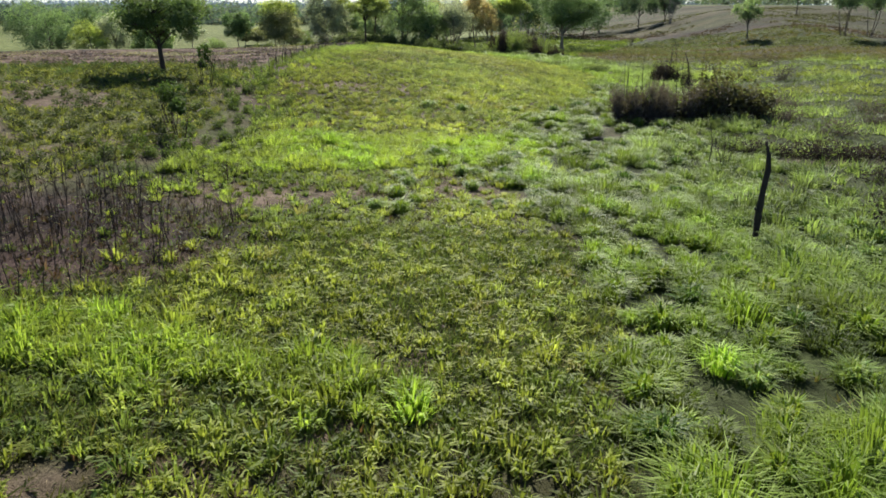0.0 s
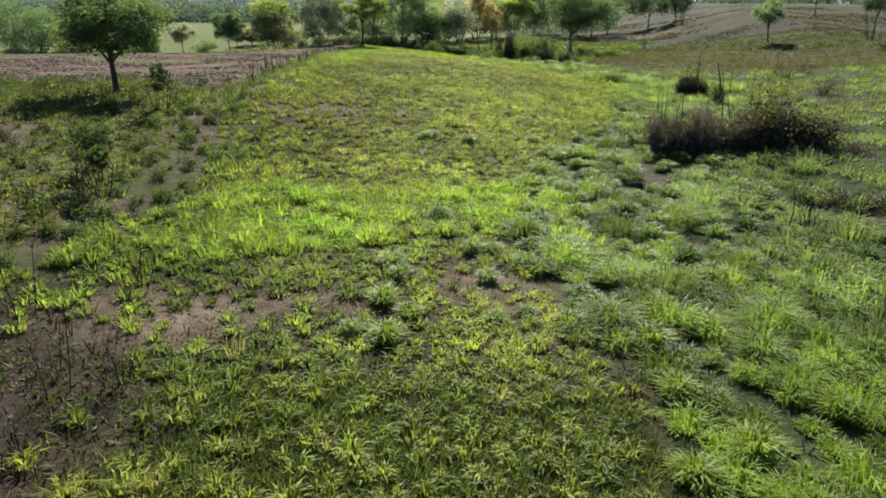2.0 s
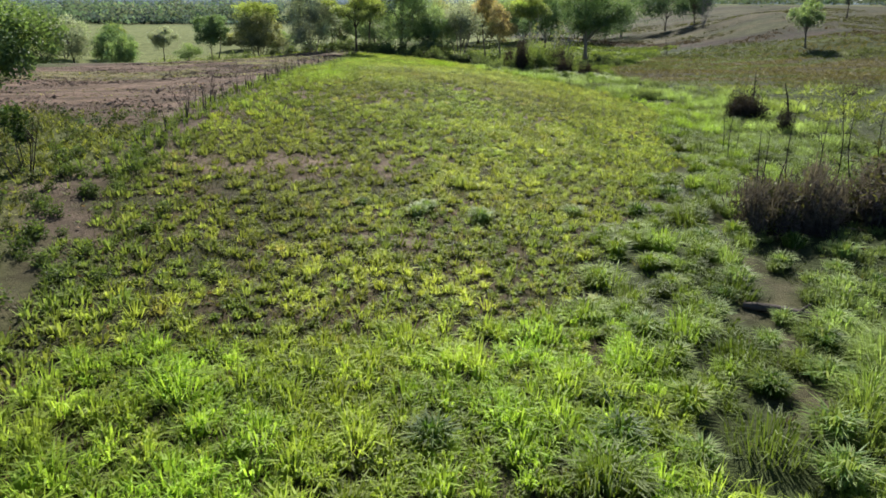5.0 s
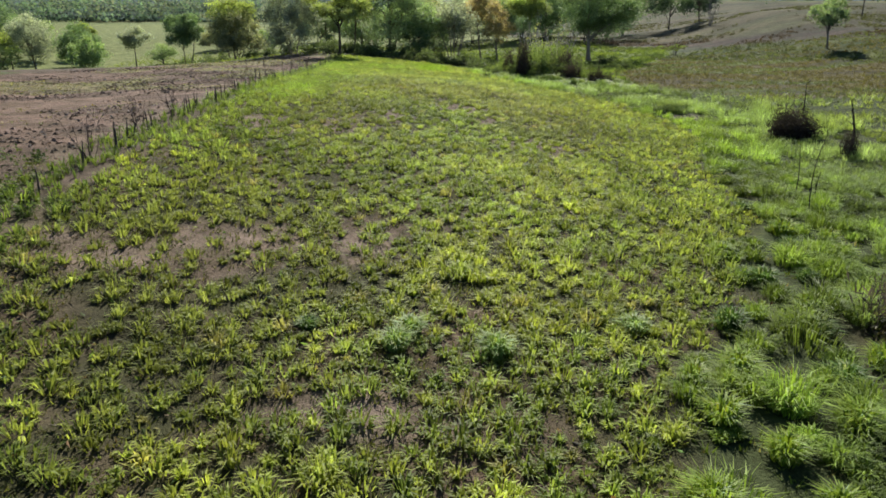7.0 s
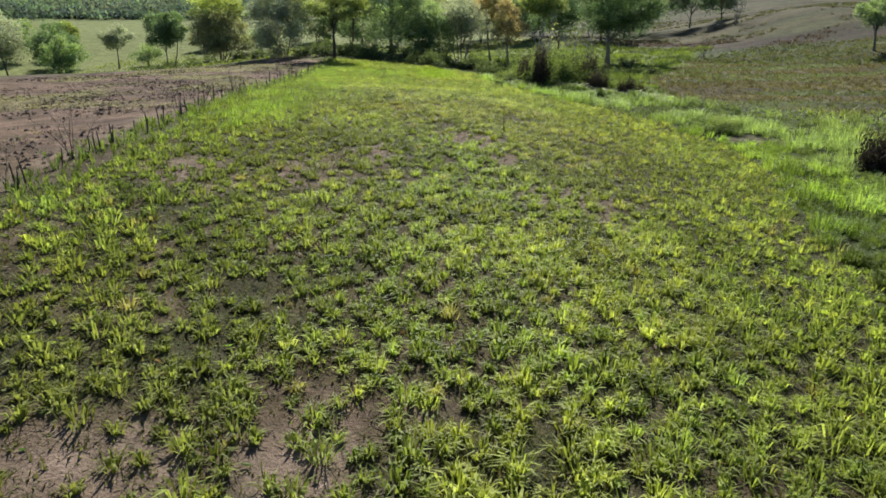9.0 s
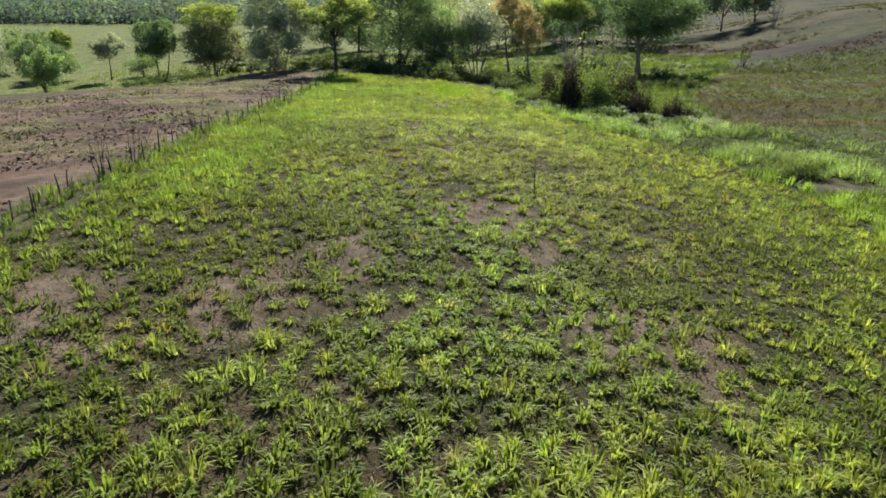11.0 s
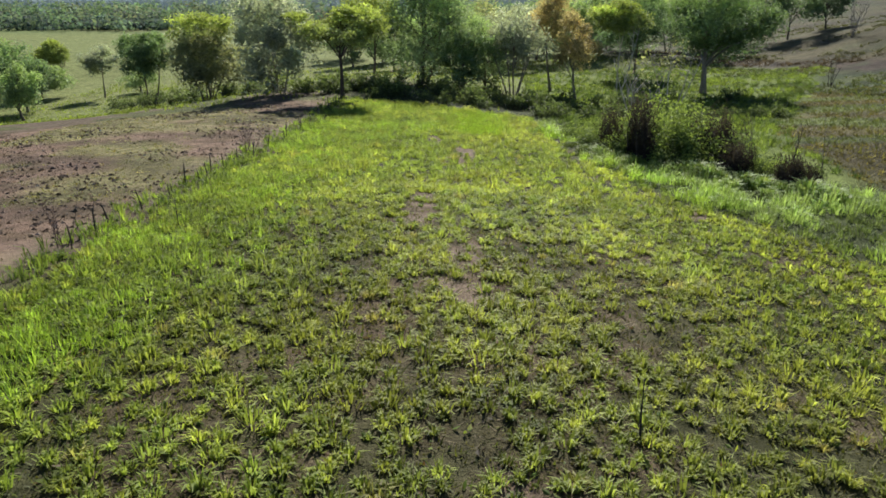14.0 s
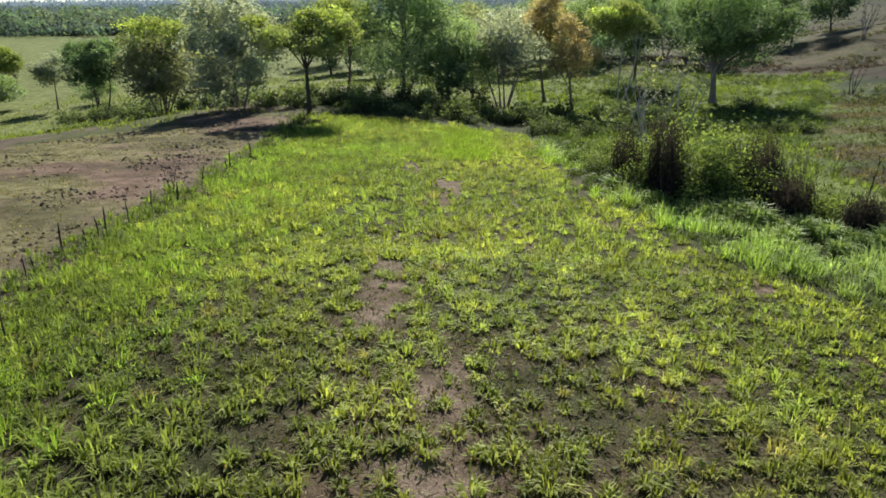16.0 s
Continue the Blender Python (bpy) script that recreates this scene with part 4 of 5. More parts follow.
for a, b, t, w, tones, label in ((-4, 176, 9, 11, MIDG, "green tree behind the row"), (4, 182, 8, 10, SILVER, "grey-green tree behind the row"), (13, 186, 9, 10, MIDG, "green tree behind the row"), (-14, 178, 8, 9, MIDG, "green tree behind the row"), (30, 184, 9, 11, DARK, "dark green tree behind the row"), (37, 196, 10, 12, DARK, "dark green tree behind the row"), (-26, 204, 8, 11, OLIVE, "olive tree in the far meadow"), (-76, 176, 8, 10, MIDG, "green tree in the meadow"), (-84, 170, 9, 10, DARK, "dark green tree in the meadow"), (-8, 186, 9, 10, MIDG, "green tree behind the row"), (0, 190, 10, 11, OLIVE, "olive tree behind the row"), (8, 192, 9, 10, SILVER, "grey-green tree behind the row"), (18, 190, 10, 11, MIDG, "green tree behind the row"), (24, 196, 9, 10, DARK, "dark green tree behind the row"), (-2, 200, 10, 12, DARK, "dark green tree behind the row"), (10, 204, 11, 12, MIDG, "green tree behind the row"), (22, 208, 10, 12, OLIVE, "olive tree behind the row"), (32, 204, 11, 12, MIDG, "green tree behind the row"), (44, 210, 11, 12, DARK, "dark green tree behind the row"), (-18, 196, 8, 9, SILVER, "grey-green tree behind the row"), (-34, 186, 4.5, 7, MIDG, "low green bushy tree in the far meadow"), (-46, 196, 4, 8, OLIVE, "low olive bushy tree in the far meadow"), (-64, 170, 5, 8, MIDG, "low green bushy tree in the meadow")):
    tree((a, b), t, w, 0.08, tones, label, leaves=1800, size=0.42, stems=2)
tree((54, 208), 12.5, 11.0, 0.12, DARK, "dark tree at the edge of the far field", leaves=3200, size=0.4)
tree((63, 214), 10.5, 9.0, 0.15, DARK, "dark tree at the edge of the far field", leaves=2600, size=0.4)
tree((70, 133), 8.0, 5.0, 0.45, DARK, "dark slender tree in the dry field", leaves=1500, stems=3)
tree((75, 134), 8.5, 5.5, 0.4, MIDG, "slender tree in the dry field", leaves=1700, stems=3)
tree((86, 186), 7.5, 4.5, 0.45, MIDG, "small far tree on the slope", leaves=900, size=0.35)


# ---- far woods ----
def far_wood(heap, x, y, tall, wide, count, size, tone):
    z = land(x, y)
    n = len(x)
    m = np.repeat(np.arange(n), count)
    d = rng.normal(size=(len(m), 3))
    d /= np.linalg.norm(d, axis=1)[:, None]
    d *= (rng.random(len(m))[:, None] ** 0.4)
    t, w = tall * rng.uniform(0.45, 1.5, n), wide * rng.uniform(0.6, 1.4, n)
    c = np.stack((x[m] + d[:, 0] * w[m] / 2, y[m] + d[:, 1] * w[m] / 2, z[m] + t[m] * 0.55 + d[:, 2] * t[m] * 0.5), 1)
    # Upper leaves of each tree are lighter, the sun on top put in.
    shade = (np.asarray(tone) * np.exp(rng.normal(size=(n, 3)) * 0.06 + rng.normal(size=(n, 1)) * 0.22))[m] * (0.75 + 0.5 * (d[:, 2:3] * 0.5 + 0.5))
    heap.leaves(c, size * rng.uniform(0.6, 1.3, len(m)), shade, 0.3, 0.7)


def wooded(x, y):
    w = smooth(0.42, 0.58, fbm(x, y, 90, 71)) * 0.8 + 0.06
    open_left = smooth(-240, -200, x) * (1 - smooth(-30, -10, x)) * (1 - smooth(300, 312, y - 0.12 * x))
    open_right = smooth(30, 45, x) * (1 - smooth(225, 240, y))
    belt = np.exp(-((y - 330 - 0.1 * x) / 16) ** 2)
    return np.clip(w + belt, 0, 1) * (1 - open_left) * (1 - open_right)


# Leaf tones lightened and blued to stand in for haze over the plain.
woods = Heap()
x, y = strew(3000, -330, 330, 195, 520, wooded)
k = np.abs(x) < 0.72 * y + 40
far_wood(woods, x[k], y[k], 6.0, 9.0, 44, 1.35, (0.13, 0.175, 0.125))
x, y = strew(560, -330, 20, 312, 345, lambda a, b: np.ones_like(a))
far_wood(woods, x, y + 0.1 * x, 2.2 + 2.8 * smooth(0.3, 0.7, fbm(x, y, 45, 74)), 11.0, 90, 1.1, (0.085, 0.12, 0.11))
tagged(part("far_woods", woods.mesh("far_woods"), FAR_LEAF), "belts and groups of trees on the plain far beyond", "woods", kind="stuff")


# Far foliage gives off a bluish glow that stands in for the haze.
def haze_glow(name, tone, glow, strength):
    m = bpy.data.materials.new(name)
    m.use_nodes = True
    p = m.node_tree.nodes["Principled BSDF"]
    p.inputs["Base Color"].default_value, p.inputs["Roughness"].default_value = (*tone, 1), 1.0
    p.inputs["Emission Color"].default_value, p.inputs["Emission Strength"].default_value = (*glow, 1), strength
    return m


hills = Heap()
x, y = strew(3800, -800, 800, 520, 1300, lambda a, b: 0.45 + 0.55 * smooth(0.4, 0.6, fbm(a, b, 150, 72)))
k = np.abs(x) < 0.72 * y + 40
far_wood(hills, x[k], y[k], 8.0, 17.0, 26, 2.6, (0.09, 0.13, 0.09))
tagged(part("backdrop", hills.mesh("backdrop"), haze_glow("hazy_woods_glow", (0.07, 0.10, 0.07), (0.30, 0.40, 0.46), 0.173)), "distant wooded plain, its haze put in as a bluish glow", "backdrop", kind="structure")
hills = Heap()
x, y = strew(3600, -2800, 2800, 1250, 3600, lambda a, b: 0.35 + 0.65 * smooth(0.35, 0.6, fbm(a, b, 300, 73)))
k = np.abs(x) < 0.72 * y + 40
far_wood(hills, x[k], y[k], 19.0, 50.0, 24, 6.5, (0.1, 0.14, 0.13))
tagged(part("backdrop", hills.mesh("backdrop"), haze_glow("far_haze_glow", (0.08, 0.11, 0.11), (0.34, 0.44, 0.52), 0.333)), "distant blue-green wooded plain, its haze put in as a bluish glow", "backdrop", kind="structure")


# ---- fence along the ploughed field ----
def post_mesh(tall, seed):
    r = np.random.default_rng(seed)
    h = Heap()
    lean = r.normal(size=2) * 0.05 * tall
    pts = limb_points((0, 0, -0.3), (lean[0], lean[1], tall), (*r.normal(size=2) * 0.03, 0), 6)
    h.tube(pts, 0.027 * np.array((1.1, 1.0, 0.95, 0.9, 0.85, 0.6)) * r.uniform(0.8, 1.25, 6), 7, (0.06, 0.05, 0.04))
    return h.mesh("post", True)


posts = [post_mesh(t, 50 + i) for i, t in enumerate((0.75, 0.85, 0.6, 1.0, 0.5, 0.8))]
fence = thing("fence", (-12.1, 50, ground_at(-12.1, 50)), "old fence of uneven dark wooden posts beside the ploughed field", "fence")
yy = 50.0
while yy < 128:
    yy += rng.choice((0.35, 0.6, 1.1, 1.9, 3.2), p=(0.25, 0.22, 0.2, 0.18, 0.15))
    xx = float(fence_x(yy)) + rng.normal() * 0.12
    ob = part("post", posts[rng.integers(6)], CHAR, fence)
    ob.matrix_basis = fence.matrix_basis.inverted() @ pose(xx, yy, ground_at(xx, yy), rng.normal() * 3, rng.normal() * 4, rng.uniform(0, 360))


# ---- burnt saplings, dead stems ----
def twiggy(tall, thick, twigs, tone, name, seed, bushy=0.35, stems=1, lean=0.08):
    """The mesh of a leafless stem with twigs."""
    r = np.random.default_rng(seed)
    h, sprigs = Heap(), []
    for s in range(stems):
        a = r.uniform(0, 6.28)
        foot = np.array((math.cos(a), math.sin(a), 0)) * (0.0 if stems == 1 else 0.12 * r.random() + 0.05)
        head = foot * 2 + np.array((*r.normal(size=2) * lean * tall * (1 if stems == 1 else 2.4), tall * r.uniform(0.8, 1.05)))
        pts = limb_points(foot - (0, 0, 0.2), head, (*r.normal(size=2) * 0.04 * tall, 0), 6)
        h.tube(pts, thick * np.linspace(1, 0.3, 6), 5, tone)
        for _ in range(twigs):
            k = r.integers(2, 6)
            d = np.array((*r.normal(size=2), 0.5 + r.random()))
            d *= bushy * tall * r.uniform(0.3, 1.0) / np.linalg.norm(d)
            sprig = h if stems > 1 else Heap()
            sprig.tube(limb_points(pts[k], pts[k] + d, (0, 0, -0.02), 3), thick * np.array((0.4, 0.25, 0.1)), 4, tone)
            if stems == 1:
                sprigs.append(sprig.mesh("twig", True))
    return (h.mesh(name, True), sprigs) if stems == 1 else h.mesh(name, True)


BLACK = (0.034, 0.026, 0.024)
kinds = [twiggy(t, 0.014, n, BLACK, "stem", 90 + i, 0.35, lean=0.12) for i, (t, n) in enumerate(((1.4, 8), (1.1, 7), (1.9, 9), (0.8, 6), (2.2, 9)))]
spots = 0
while spots < 150:
    a, b = rng.normal(-10.0, 2.3), rng.normal(18.0, 2.6)
    if a > -6.6 or b < 13.2 or (a > -9 and b > 20.5) or (a > -7.4 and b < 15):
        continue
    spots += 1
    ob = thing("burnt_sapling", (a, b, ground_at(a, b)), "thin blackened sapling standing in burnt soil", "dead sapling", "burnt saplings", turn=rng.uniform(0, 360))
    stem, sprigs = kinds[rng.integers(5)]
    stem = part("stem", stem, CHAR, ob)
    for sprig in sprigs:
        part("twig", sprig, CHAR, stem)


def standing(name, mesh, place, label, category, group="", turn=0.0, piece="stem", material=None):
    ob = thing(name, (*place, ground_at(*place)), label, category, group, turn=turn)
    mesh, sprigs = mesh if isinstance(mesh, tuple) else (mesh, ())
    stem = part(piece, mesh, material or CHAR, ob)
    for sprig in sprigs:
        part("twig", sprig, material or CHAR, stem)
    return ob


# the lone snag in the rank grass
h = Heap()
pts = np.array(((-0.02, 0, -0.3), (0.0, 0, 0.5), (0.0, 0, 1.1), (0.04, 0.02, 1.75), (0.1, 0.03, 2.35), (0.07, 0.03, 2.7), (-0.06, 0.03, 3.15)))
h.tube(pts, (0.11, 0.085, 0.10, 0.08, 0.085, 0.06, 0.02), 9, (0.035, 0.028, 0.024))
h.tube(limb_points((0.06, 0, 1.0), (-0.12, 0, 1.25), (0, 0, 0), 3), (0.07, 0.05, 0.03), 6, (0.035, 0.028, 0.024))
standing("dead_snag", h.mesh("trunk", True), (8.55, 21.0), "charred bare dead trunk leaning over pale grass", "dead tree", piece="trunk")

for place, tall, n, seed in (((15.0, 61.5), 2.2, 3, 301), ((14.4, 59.0), 3.4, 5, 302), ((15.5, 60.7), 1.5, 3, 303), ((2.99, 77.66), 1.3, 2, 304), ((-9.8, 88.5), 1.0, 2, 305), ((11.5, 33.4), 2.3, 8, 306)):
    standing("dead_sapling", twiggy(tall, 0.03, n, (0.04, 0.033, 0.028), "stem", seed, 0.25), place, "bare dark dead stem standing in grass", "dead sapling", "dead saplings")
standing("bare_shrub", twiggy(1.6, 0.02, 8, (0.04, 0.033, 0.028), "twig_frame", 308, 0.35, 6), (12.2, 33.1), "leafless dark shrub of curved stems in pale grass", "shrub", piece="twig_frame")
for place, seed in (((-6.15, 20.3), 311), ((-7.5, 25.0), 312)):
    standing("dry_shrub", twiggy(0.75, 0.014, 10, (0.075, 0.045, 0.035), "twig_frame", seed, 0.45, 7), place, "small dry reddish-brown shrub on bare soil", "shrub", piece="twig_frame")
for yy, seed in ((57, 321), (61.5, 322), (66, 323), (76.5, 324), (79, 325), (86, 326), (104, 327)):
    standing("bare_shrub", twiggy(1.5, 0.016, 9, (0.09, 0.062, 0.055), "twig_frame", seed, 0.4, 6), (float(fence_x(yy)) - 0.3, yy), "leafless reddish shrub at the fence line", "shrub", "bare shrubs", piece="twig_frame")

standing("bare_tree", twiggy(6.5, 0.05, 12, (0.22, 0.20, 0.18), "stem", 331, 0.3, 9), (57, 190), "leafless grey many-stemmed tree on the dry slope", "tree", piece="stem_frame")
standing("bare_tree", twiggy(3.0, 0.05, 8, (0.05, 0.04, 0.035), "stem", 332, 0.3, 4), (38.4, 152.6), "small dark leafless tree in the dry field", "tree", piece="stem_frame")

# the fallen log
h = Heap()
pts = limb_points((-1.05, 0, 0.16), (1.05, 0, 0.13), (0, 0.06, 0.03), 9)
h.tube(pts, (0.08, 0.11, 0.12, 0.125, 0.12, 0.115, 0.12, 0.11, 0.09), 10, (0.11, 0.092, 0.08))
h.tube(limb_points((0.3, 0, 0.2), (0.55, 0.25, 0.42), (0, 0, 0.02), 4), (0.05, 0.04, 0.03, 0.015), 6, (0.10, 0.085, 0.075))
h.tube(limb_points((-0.5, 0, 0.2), (-0.75, -0.2, 0.33), (0, 0, 0.02), 4), (0.04, 0.03, 0.022, 0.012), 6, (0.10, 0.085, 0.075))
standing("fallen_log", h.mesh("log", True), (8.6, 39.3), "weathered grey-brown fallen log on bare soil", "log", turn=-28, piece="log", material=BARK)


# ---- thickets, bushes and weeds ----
def bush_meshes(tall, wide, count, size, tones, seed, stems=9, deep=None, twig=(0.07, 0.05, 0.04), flat=0.2, slim=0.55):
    global rng
    keep, rng = rng, np.random.default_rng(seed)
    leaf, wood = Heap(), Heap()
    n = 14
    d = rng.normal(size=(n, 3))
    d /= np.linalg.norm(d, axis=1)[:, None]
    spots = d * np.array((wide / 2, (deep or wide) / 2, tall * 0.42)) * rng.uniform(0.4, 0.85, (n, 1)) + (0, 0, tall * 0.46)
    spots[: n // 2, 2] = tall * rng.uniform(0.05, 0.3, n // 2)
    m = rng.integers(0, n, count)
    c = spots[m] + rng.normal(size=(count, 3)) * np.array((wide, deep or wide, tall)) * 0.13
    c[:, 2] = np.maximum(c[:, 2], 0.03)
    # Leaves go from dark foot to light top: shade and sun in colour.
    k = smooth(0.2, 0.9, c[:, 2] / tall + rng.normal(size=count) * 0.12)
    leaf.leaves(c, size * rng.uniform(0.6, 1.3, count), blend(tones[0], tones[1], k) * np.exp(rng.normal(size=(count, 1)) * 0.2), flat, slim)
    for s in range(stems):
        b = spots[s % n]
        wood.tube(limb_points((b[0] * 0.35, b[1] * 0.35, -0.1), b, rng.normal(size=3) * 0.05 * tall, 4), np.linspace(0.018, 0.005, 4) * (1 + tall * 0.6), 4, twig)
    rng = keep
    return leaf.mesh("foliage"), wood.mesh("twig_frame", True)


def bush(name, meshes, place, label, category, group="", scale=1.0, leafy=None, turn=None):
    ob = thing(name, (*place, ground_at(*place)), label, category, group, turn=rng.uniform(0, 360) if turn is None else turn)
    ob.scale = (scale, scale, scale * rng.uniform(0.85, 1.15))
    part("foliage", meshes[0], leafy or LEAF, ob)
    part("twig_frame", meshes[1], BARK, ob)
    return ob


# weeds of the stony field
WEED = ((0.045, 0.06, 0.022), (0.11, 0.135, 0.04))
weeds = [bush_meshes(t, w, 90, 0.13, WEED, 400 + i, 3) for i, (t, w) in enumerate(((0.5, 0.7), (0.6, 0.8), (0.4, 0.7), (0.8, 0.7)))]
x, y = spread_out(-48, -11, 20, 58, 0.95, lambda a, b: smooth(0.5, 1.5, fence_x(b) - a) * (np.abs(a) < 0.62 * b + 6) * (b + 0.25 * (a + 12) < 56) * (1 - 0.8 * burnt_ground(a, b)) * 0.75)
order = np.argsort(np.hypot(x, y - 20))
for k in order[:290]:
    bush("weed_shrub", weeds[rng.integers(4)], (float(x[k]), float(y[k])), "small dark olive leafy weed on tan soil", "weed", "weeds in the field", rng.uniform(0.55, 1.0))
far = order[290:]
h = Heap()
m = np.repeat(far, 60)
size = rng.uniform(0.5, 1.0, len(x))[m]
d = rng.normal(size=(len(m), 3)) * np.array((0.24, 0.24, 0.16)) * size[:, None]
h.leaves(np.stack((x[m], y[m], land(x, y)[m] + 0.25 * size), 1) + d, rng.uniform(0.08, 0.16, len(m)), vary((1, 1, 1), len(x), 0.3)[m] * blend(WEED[0], WEED[1], rng.random(len(m))))
tagged(part("field_weeds", h.mesh("field_weeds"), LEAF), "low dark olive weeds scattered over the tan field", "weeds", kind="stuff")
for place, t, w in (((-12.0, 33.0), 2.1, 1.5), ((-11.2, 31.6), 1.7, 1.0), ((-12.6, 34.6), 1.6, 1.0), ((-14.0, 45.2), 2.5, 1.1), ((-14.6, 46.4), 1.5, 0.7)):
    tree(place, t, w, 0.5, ((0.04, 0.07, 0.022), (0.09, 0.14, 0.035)), "small leafy sapling on bare stems at the field edge", clumps=16, leaves=260, size=0.13, trunk=0.05, bark=DARK_BARK, stems=3, name="sapling", group="saplings at the edge")
edge = [bush_meshes(0.8, 0.9, 260, 0.12, ((0.06, 0.09, 0.025), (0.15, 0.21, 0.045)), 410 + i, 4) for i in range(3)]
n = 0
while n < 92:
    b = rng.uniform(25, 54)
    a = float(fence_x(b)) + rng.normal() * 1.0
    n += 1
    bush("edge_weed", edge[n % 3], (a, b), "knee-high leafy green weed along the ridge's edge", "weed", "weeds at the edge", rng.uniform(0.35, 0.9))
for k, (a, b, t, turn) in enumerate(((-13.4, 39.0, 1.5, 40), (-12.2, 38.2, 1.1, 70), (-11.8, 32.0, 1.3, 25), (-12.4, 31.2, 1.6, 60), (-13.0, 33.6, 1.2, 110), (-14.2, 36.5, 1.3, 15))):
    h = Heap()
    h.tube(limb_points((-t / 2, 0, 0.05), (t / 2, 0, 0.09), (0, 0.08, 0.05), 6), 0.03 * np.linspace(1, 0.4, 6), 6, (0.36, 0.31, 0.26))
    h.tube(limb_points((0, 0.02, 0.1), (t * 0.3, 0.25, 0.16), (0, 0, 0.02), 4), 0.018 * np.linspace(1, 0.4, 4), 5, (0.36, 0.31, 0.26))
    standing("fallen_branch", h.mesh("branch", True), (a, b), "bleached dry branch lying on the soil", "branch", "fallen branches", turn, "branch", BARK)

# the dead thicket in the hollow
DEADS = ((0.085, 0.073, 0.067), (0.16, 0.132, 0.118))
dead_brush = [bush_meshes(t, w, 620, 0.34, DEADS, 430 + k, 26, slim=0.13, flat=-0.9, twig=(0.075, 0.062, 0.055)) for k, (t, w) in enumerate(((2.7, 1.6), (2.3, 2.2), (2.5, 1.3), (1.8, 2.2), (2.2, 1.6)))]
clothed = [bush_meshes(t, w, 700, 0.16, ((0.05, 0.05, 0.026), (0.13, 0.13, 0.05)), 440 + k, 12) for k, (t, w) in enumerate(((1.6, 2.0), (2.0, 1.5)))]
for k in range(46):
    s = (k + rng.random()) / 46
    a, b = 10.4 + 10.0 * s + rng.normal() * 0.3, 45.6 + 2.8 * s + abs(rng.normal()) * 1.3
    k, high = (0, 2, 4, 1)[rng.integers(4)], 1.3 + 1.1 * float(vnoise(a, 0.0, 1.7, 203)) + 0.9 * rng.random()
    brush = bush("dead_thicket", dead_brush[k], (a, b), "dense dark brown brush of dead vines and stems", "thicket", "dead thicket in the hollow", leafy=DEAD_LEAF)
    brush.scale = (rng.uniform(0.6, 1.0), rng.uniform(0.6, 1.0), high / 2.4)
for a, b, s in ((16.4, 47.9, 1.8), (17.6, 48.2, 2.0), (18.7, 48.5, 1.9), (19.8, 48.9, 1.6), (15.4, 47.9, 1.4), (20.7, 49.4, 1.1), (17.2, 49.2, 1.9), (12.4, 47.4, 1.4), (11.0, 46.8, 1.1)):
    bush("vine_thicket", clothed[rng.integers(2)], (a, b), "withered brush topped with olive leaves", "thicket", "dead thicket in the hollow", s)
for k, (a, b, t) in enumerate(((11.2, 48.0, 3.8), (11.6, 48.6, 3.2), (12.0, 47.9, 2.8), (13.0, 49.0, 4.2), (14.4, 49.6, 3.9), (15.2, 50.2, 4.6), (16.3, 49.8, 4.0), (17.6, 50.6, 4.3), (18.8, 51.0, 3.6))):
    standing("dead_sapling", twiggy(t, 0.035, 4, (0.04, 0.033, 0.028), "stem", 450 + k, 0.2), (a, b), "bare dark dead stem standing in grass", "dead sapling", "dead saplings")
for k, (a, b, t, w) in enumerate((*((14.8 + 0.95 * k, 36.8 - 0.14 * k + rng.uniform(-0.5, 0.5), 0.95, 2.6) for k in range(13)), (14.5, 24.5, 1.2, 2.4), (33.5, 75, 2.0, 2.6), *((21 + 11 * rng.random(), 43 + 15 * rng.random(), 0.9, 3.2) for _ in range(15)), (17.5, 27.5, 0.9, 2.6), (19.0, 29.5, 1.0, 2.8), (18.6, 31.0, 0.9, 2.6), (20.5, 28.5, 1.1, 2.8), (36.0, 88, 1.8, 3.0), (38.5, 90, 1.5, 3.4))):
    # Withered brown; nearer than y 38 darkened further, a shadowed strip in the colour.
    bush("dead_bush", bush_meshes(t, w, 560, 0.15, DEADS if b > 38 else ((0.04, 0.032, 0.031), (0.075, 0.06, 0.055)), 460 + k, 14, slim=0.4), (a, b), "dark brown withered bush with bare stems", "bush", "withered bushes", leafy=DEAD_LEAF)
standing("burnt_tree", twiggy(3.7, 0.11, 6, BLACK, "trunk", 470, 0.14), (23.5, 72.6), "blackened broken trunk with short stubs", "dead tree", piece="trunk")
standing("burnt_tree", twiggy(3.4, 0.08, 6, BLACK, "trunk", 471, 0.16), (23.9, 79.9), "blackened broken trunk with short stubs", "dead tree", piece="trunk")

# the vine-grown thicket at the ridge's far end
# First tone for shaded leaves, second for the lit tops of the vines.
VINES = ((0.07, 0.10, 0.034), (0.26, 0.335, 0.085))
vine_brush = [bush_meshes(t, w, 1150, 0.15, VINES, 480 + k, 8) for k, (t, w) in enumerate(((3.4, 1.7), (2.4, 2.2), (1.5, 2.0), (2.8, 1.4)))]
VINE_TALL = (3.4, 2.4, 1.5, 2.8)
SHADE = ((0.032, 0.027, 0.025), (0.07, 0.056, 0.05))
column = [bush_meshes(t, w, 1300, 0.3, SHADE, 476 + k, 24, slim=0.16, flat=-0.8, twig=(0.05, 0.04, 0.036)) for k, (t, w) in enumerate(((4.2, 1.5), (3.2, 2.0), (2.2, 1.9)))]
COLUMN_TALL = (4.2, 3.2, 2.2)
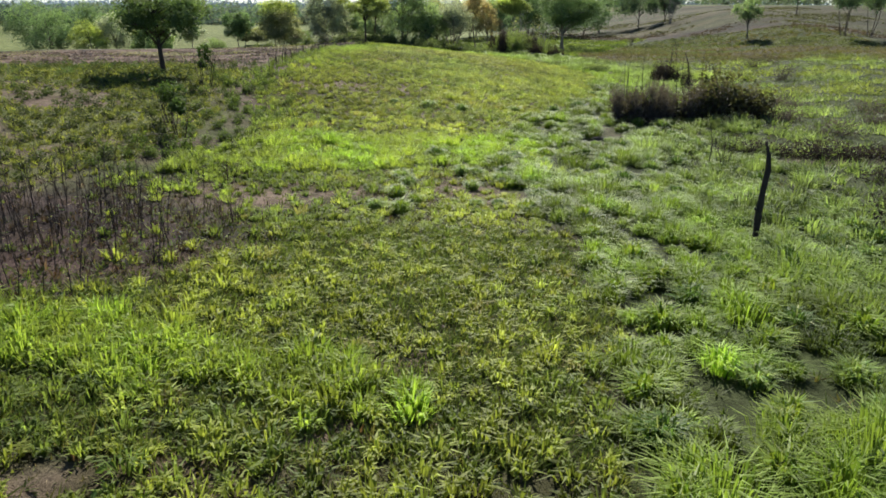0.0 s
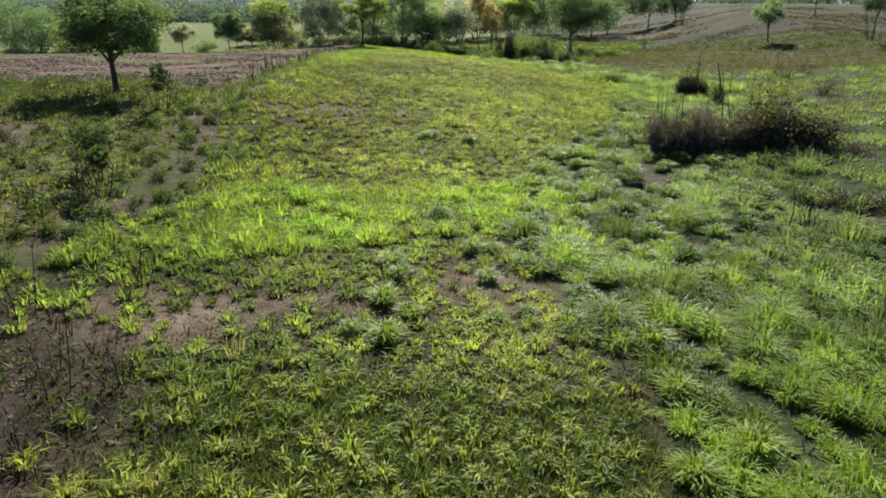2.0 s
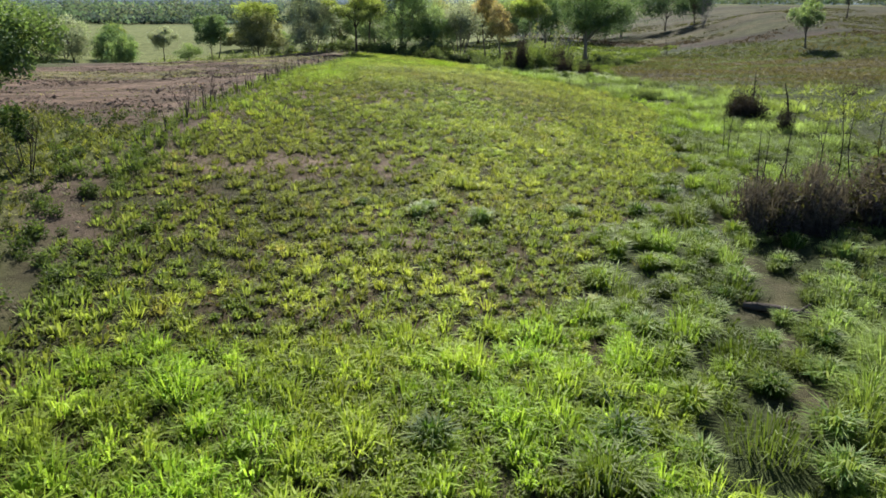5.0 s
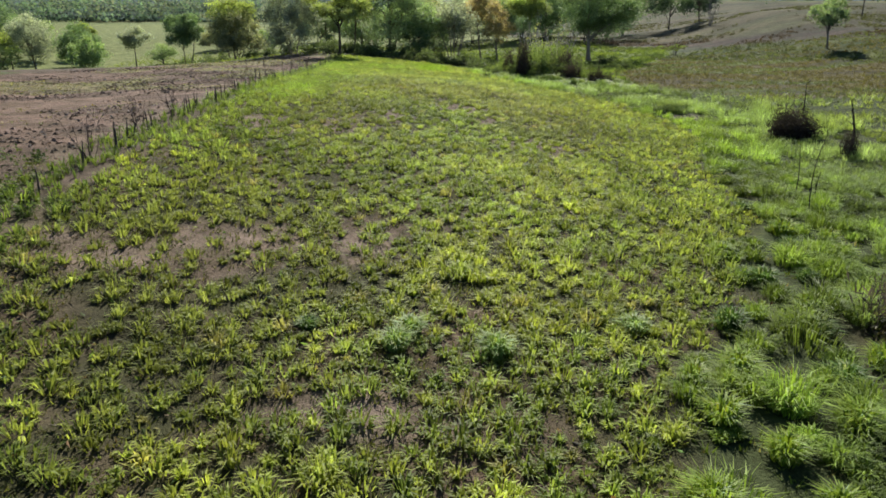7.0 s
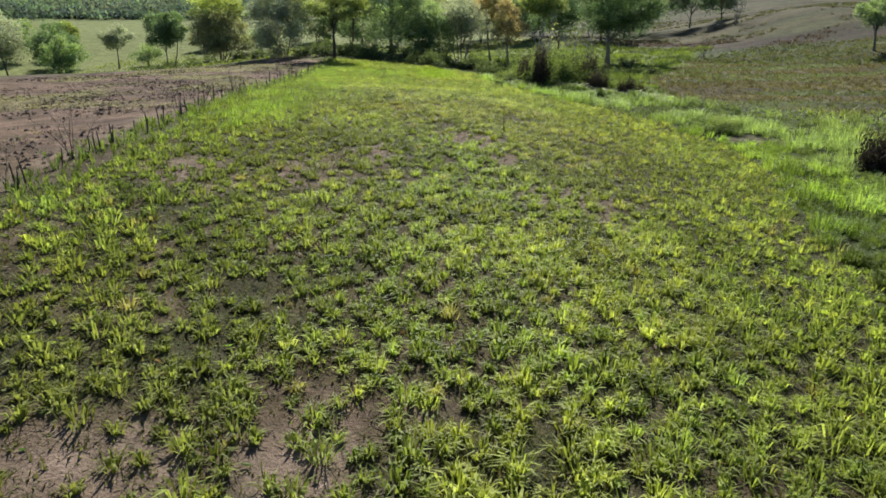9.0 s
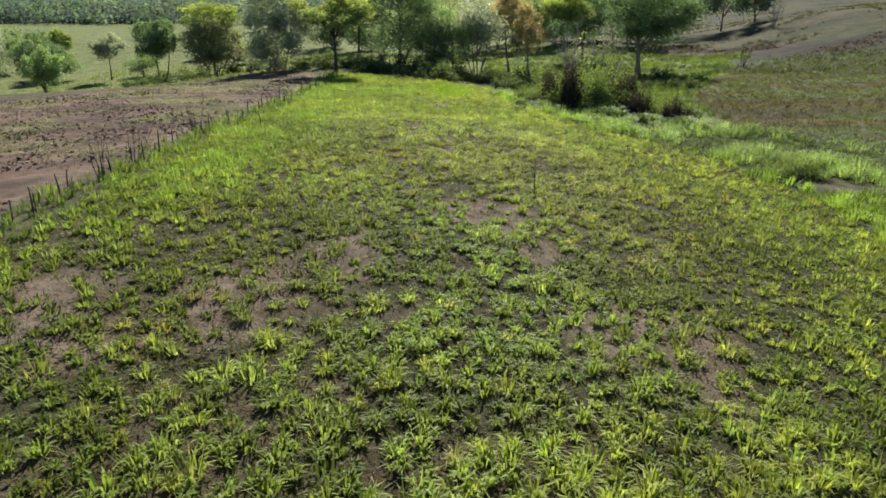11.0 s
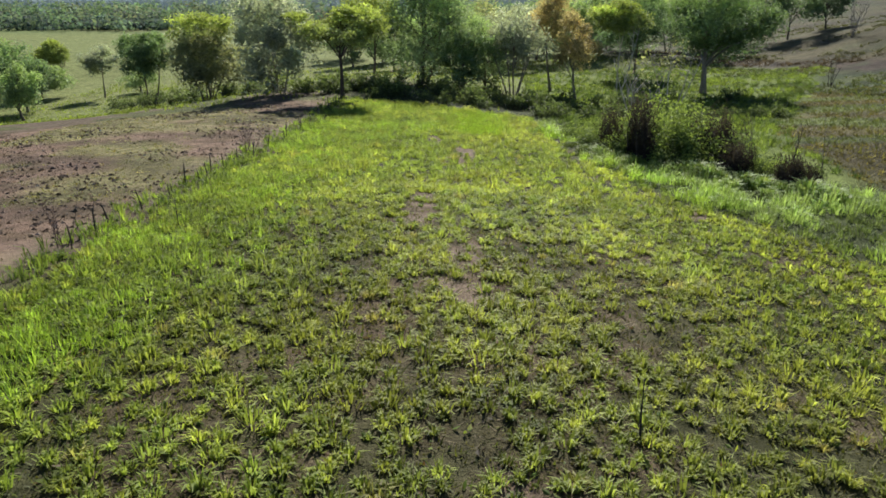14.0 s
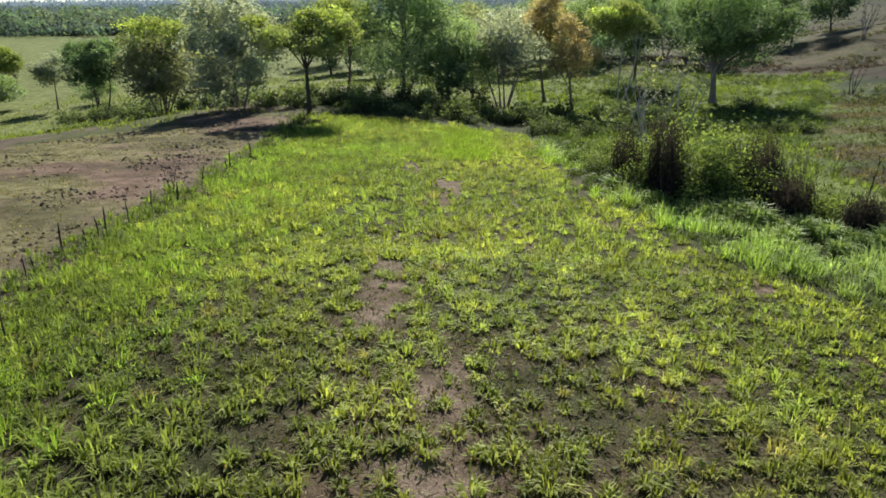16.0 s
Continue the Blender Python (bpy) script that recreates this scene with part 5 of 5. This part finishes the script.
for a, b, kind, tall in ((22.8, 79.2, 2, 2.3), (23.5, 79.5, 1, 2.6), (24.2, 79.6, 2, 2.2), (23.2, 80.4, 2, 2.4), (23.3, 72.4, 0, 2.6), (23.7, 72.8, 0, 2.1)):
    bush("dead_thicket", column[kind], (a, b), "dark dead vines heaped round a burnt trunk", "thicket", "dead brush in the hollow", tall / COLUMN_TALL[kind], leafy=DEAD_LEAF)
for a, b, kind, tall in ((9.0, 107.3, 0, 4.2), (9.3, 108.0, 0, 3.6), (8.7, 108.6, 0, 3.9), (8.3, 110.8, 1, 3.3), (9.2, 111.6, 1, 3.4), (7.7, 112.2, 1, 2.8),
                         (12.2, 107.0, 1, 3.0), (12.9, 107.8, 1, 3.3), (13.7, 107.2, 1, 2.8), (12.6, 109.0, 1, 3.2), (13.6, 108.9, 1, 2.9), (11.6, 108.6, 1, 3.0), (13.0, 104.4, 2, 2.2), (13.5, 104.9, 2, 2.1), (12.7, 105.4, 2, 2.0), (15.0, 102.6, 2, 1.9), (15.5, 103.1, 2, 1.7), (16.2, 103.6, 2, 1.3)):
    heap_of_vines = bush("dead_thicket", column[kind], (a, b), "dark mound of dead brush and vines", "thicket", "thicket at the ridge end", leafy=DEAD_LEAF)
    heap_of_vines.scale = (rng.uniform(0.6, 0.9), rng.uniform(0.6, 0.9), rng.uniform(1.05, 1.25) * tall / COLUMN_TALL[kind])
for a, b, kind, tall in ((10.2, 107.2, 0, 3.5), (10.7, 107.8, 3, 3.2), (11.1, 107.0, 0, 2.9), (10.4, 108.9, 0, 3.8), (11.2, 106.2, 3, 2.3), (9.9, 106.4, 2, 1.5), (8.2, 109.2, 3, 2.5), (7.8, 110.0, 1, 1.7), (7.0, 113.4, 1, 1.9), (6.9, 115.6, 2, 1.4), (7.9, 116.6, 1, 1.9), (8.8, 115.4, 1, 2.1), (6.2, 117.8, 2, 1.2), (7.4, 118.6, 1, 1.6),
                         (12.0, 105.8, 1, 2.0), (12.8, 106.2, 3, 2.4), (11.8, 107.8, 0, 3.4), (13.3, 106.4, 1, 2.1), (14.3, 106.6, 1, 1.9), (14.2, 105.2, 2, 1.3), (14.8, 104.3, 2, 1.1), (16.8, 104.4, 2, 1.0), (12.2, 110.4, 0, 3.1), (10.4, 112.4, 0, 3.3), (8.6, 113.4, 1, 2.4), (9.7, 111.0, 3, 3.0), (8.8, 109.9, 3, 2.9), (11.4, 105.4, 2, 1.4), (12.4, 108.2, 0, 3.3), (13.9, 107.9, 3, 2.7)):
    bush("vine_thicket", vine_brush[kind], (a, b), "brush overgrown with green vines", "thicket", "thicket at the ridge end", 1.15 * tall / VINE_TALL[kind])
for a, b, tall in ((16.9, 88.3, 0.9), (17.6, 88.9, 1.1), (18.5, 89.4, 1.0), (17.9, 90.1, 0.9), (19.5, 90.2, 0.9)):
    bush("vine_thicket", vine_brush[2], (a, b), "low heap of dark green creeper beside bare soil", "thicket", "creepers by the bare soil", tall / 1.5)
standing("burnt_tree", twiggy(3.6, 0.05, 9, BLACK, "trunk", 472, 0.2), (15.2, 103.0), "thin blackened dead tree with crooked twigs", "dead tree", piece="trunk")
for k, (a, b) in enumerate(((13.9, 106.2), (14.2, 106.5), (14.5, 106.9), (13.7, 106.7), (17.5, 104.6), (11.4, 113.0), (12.0, 113.6))):
    standing("dead_sapling", twiggy(3.2, 0.028, 3, (0.11, 0.10, 0.085), "stem", 500 + k, 0.2), (a, b), "bare grey dead stem rising from the thicket", "dead sapling", "dead saplings")

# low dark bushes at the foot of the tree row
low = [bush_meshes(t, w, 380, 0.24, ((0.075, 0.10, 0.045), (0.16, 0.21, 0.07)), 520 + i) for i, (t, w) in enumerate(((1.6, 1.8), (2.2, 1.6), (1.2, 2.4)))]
# The row from x 18.5 is weeds and stands for the big tree's shadow.
for a, b in ((-9, 133.5), (-7.6, 135), (-5.5, 134), (-3.2, 136.5), (-1.5, 138), (0.4, 139), (3.6, 139.5), (5.4, 141), (6.8, 140), (8.2, 139.5), (9.4, 141), (4.6, 131.5), (6.4, 133), (10.5, 134), (20.5, 150), (25.6, 147), (27.5, 150), (-24, 140), (-26.5, 142), (-33, 146), (-14.5, 134), (-16.5, 135.5), (-42, 152), (-46, 156), *((18.5 + 0.75 * k, 136.0 - 0.4 * k + rng.uniform(-0.6, 0.6)) for k in range(11)), *((rng.uniform(-13, 19), rng.uniform(132, 149)) for _ in range(60)), *((a, 135.5 - 0.62 * (a + 15) + rng.uniform(-1, 5)) for a in rng.uniform(-44, -13, 30))):
    bush("bush", low[rng.integers(3)], (a, b), "dark green low bush under the trees", "bush", "bushes under the trees", rng.uniform(0.7, 1.25) * (0.62 if a > 18 and b < 140 else 1.0))
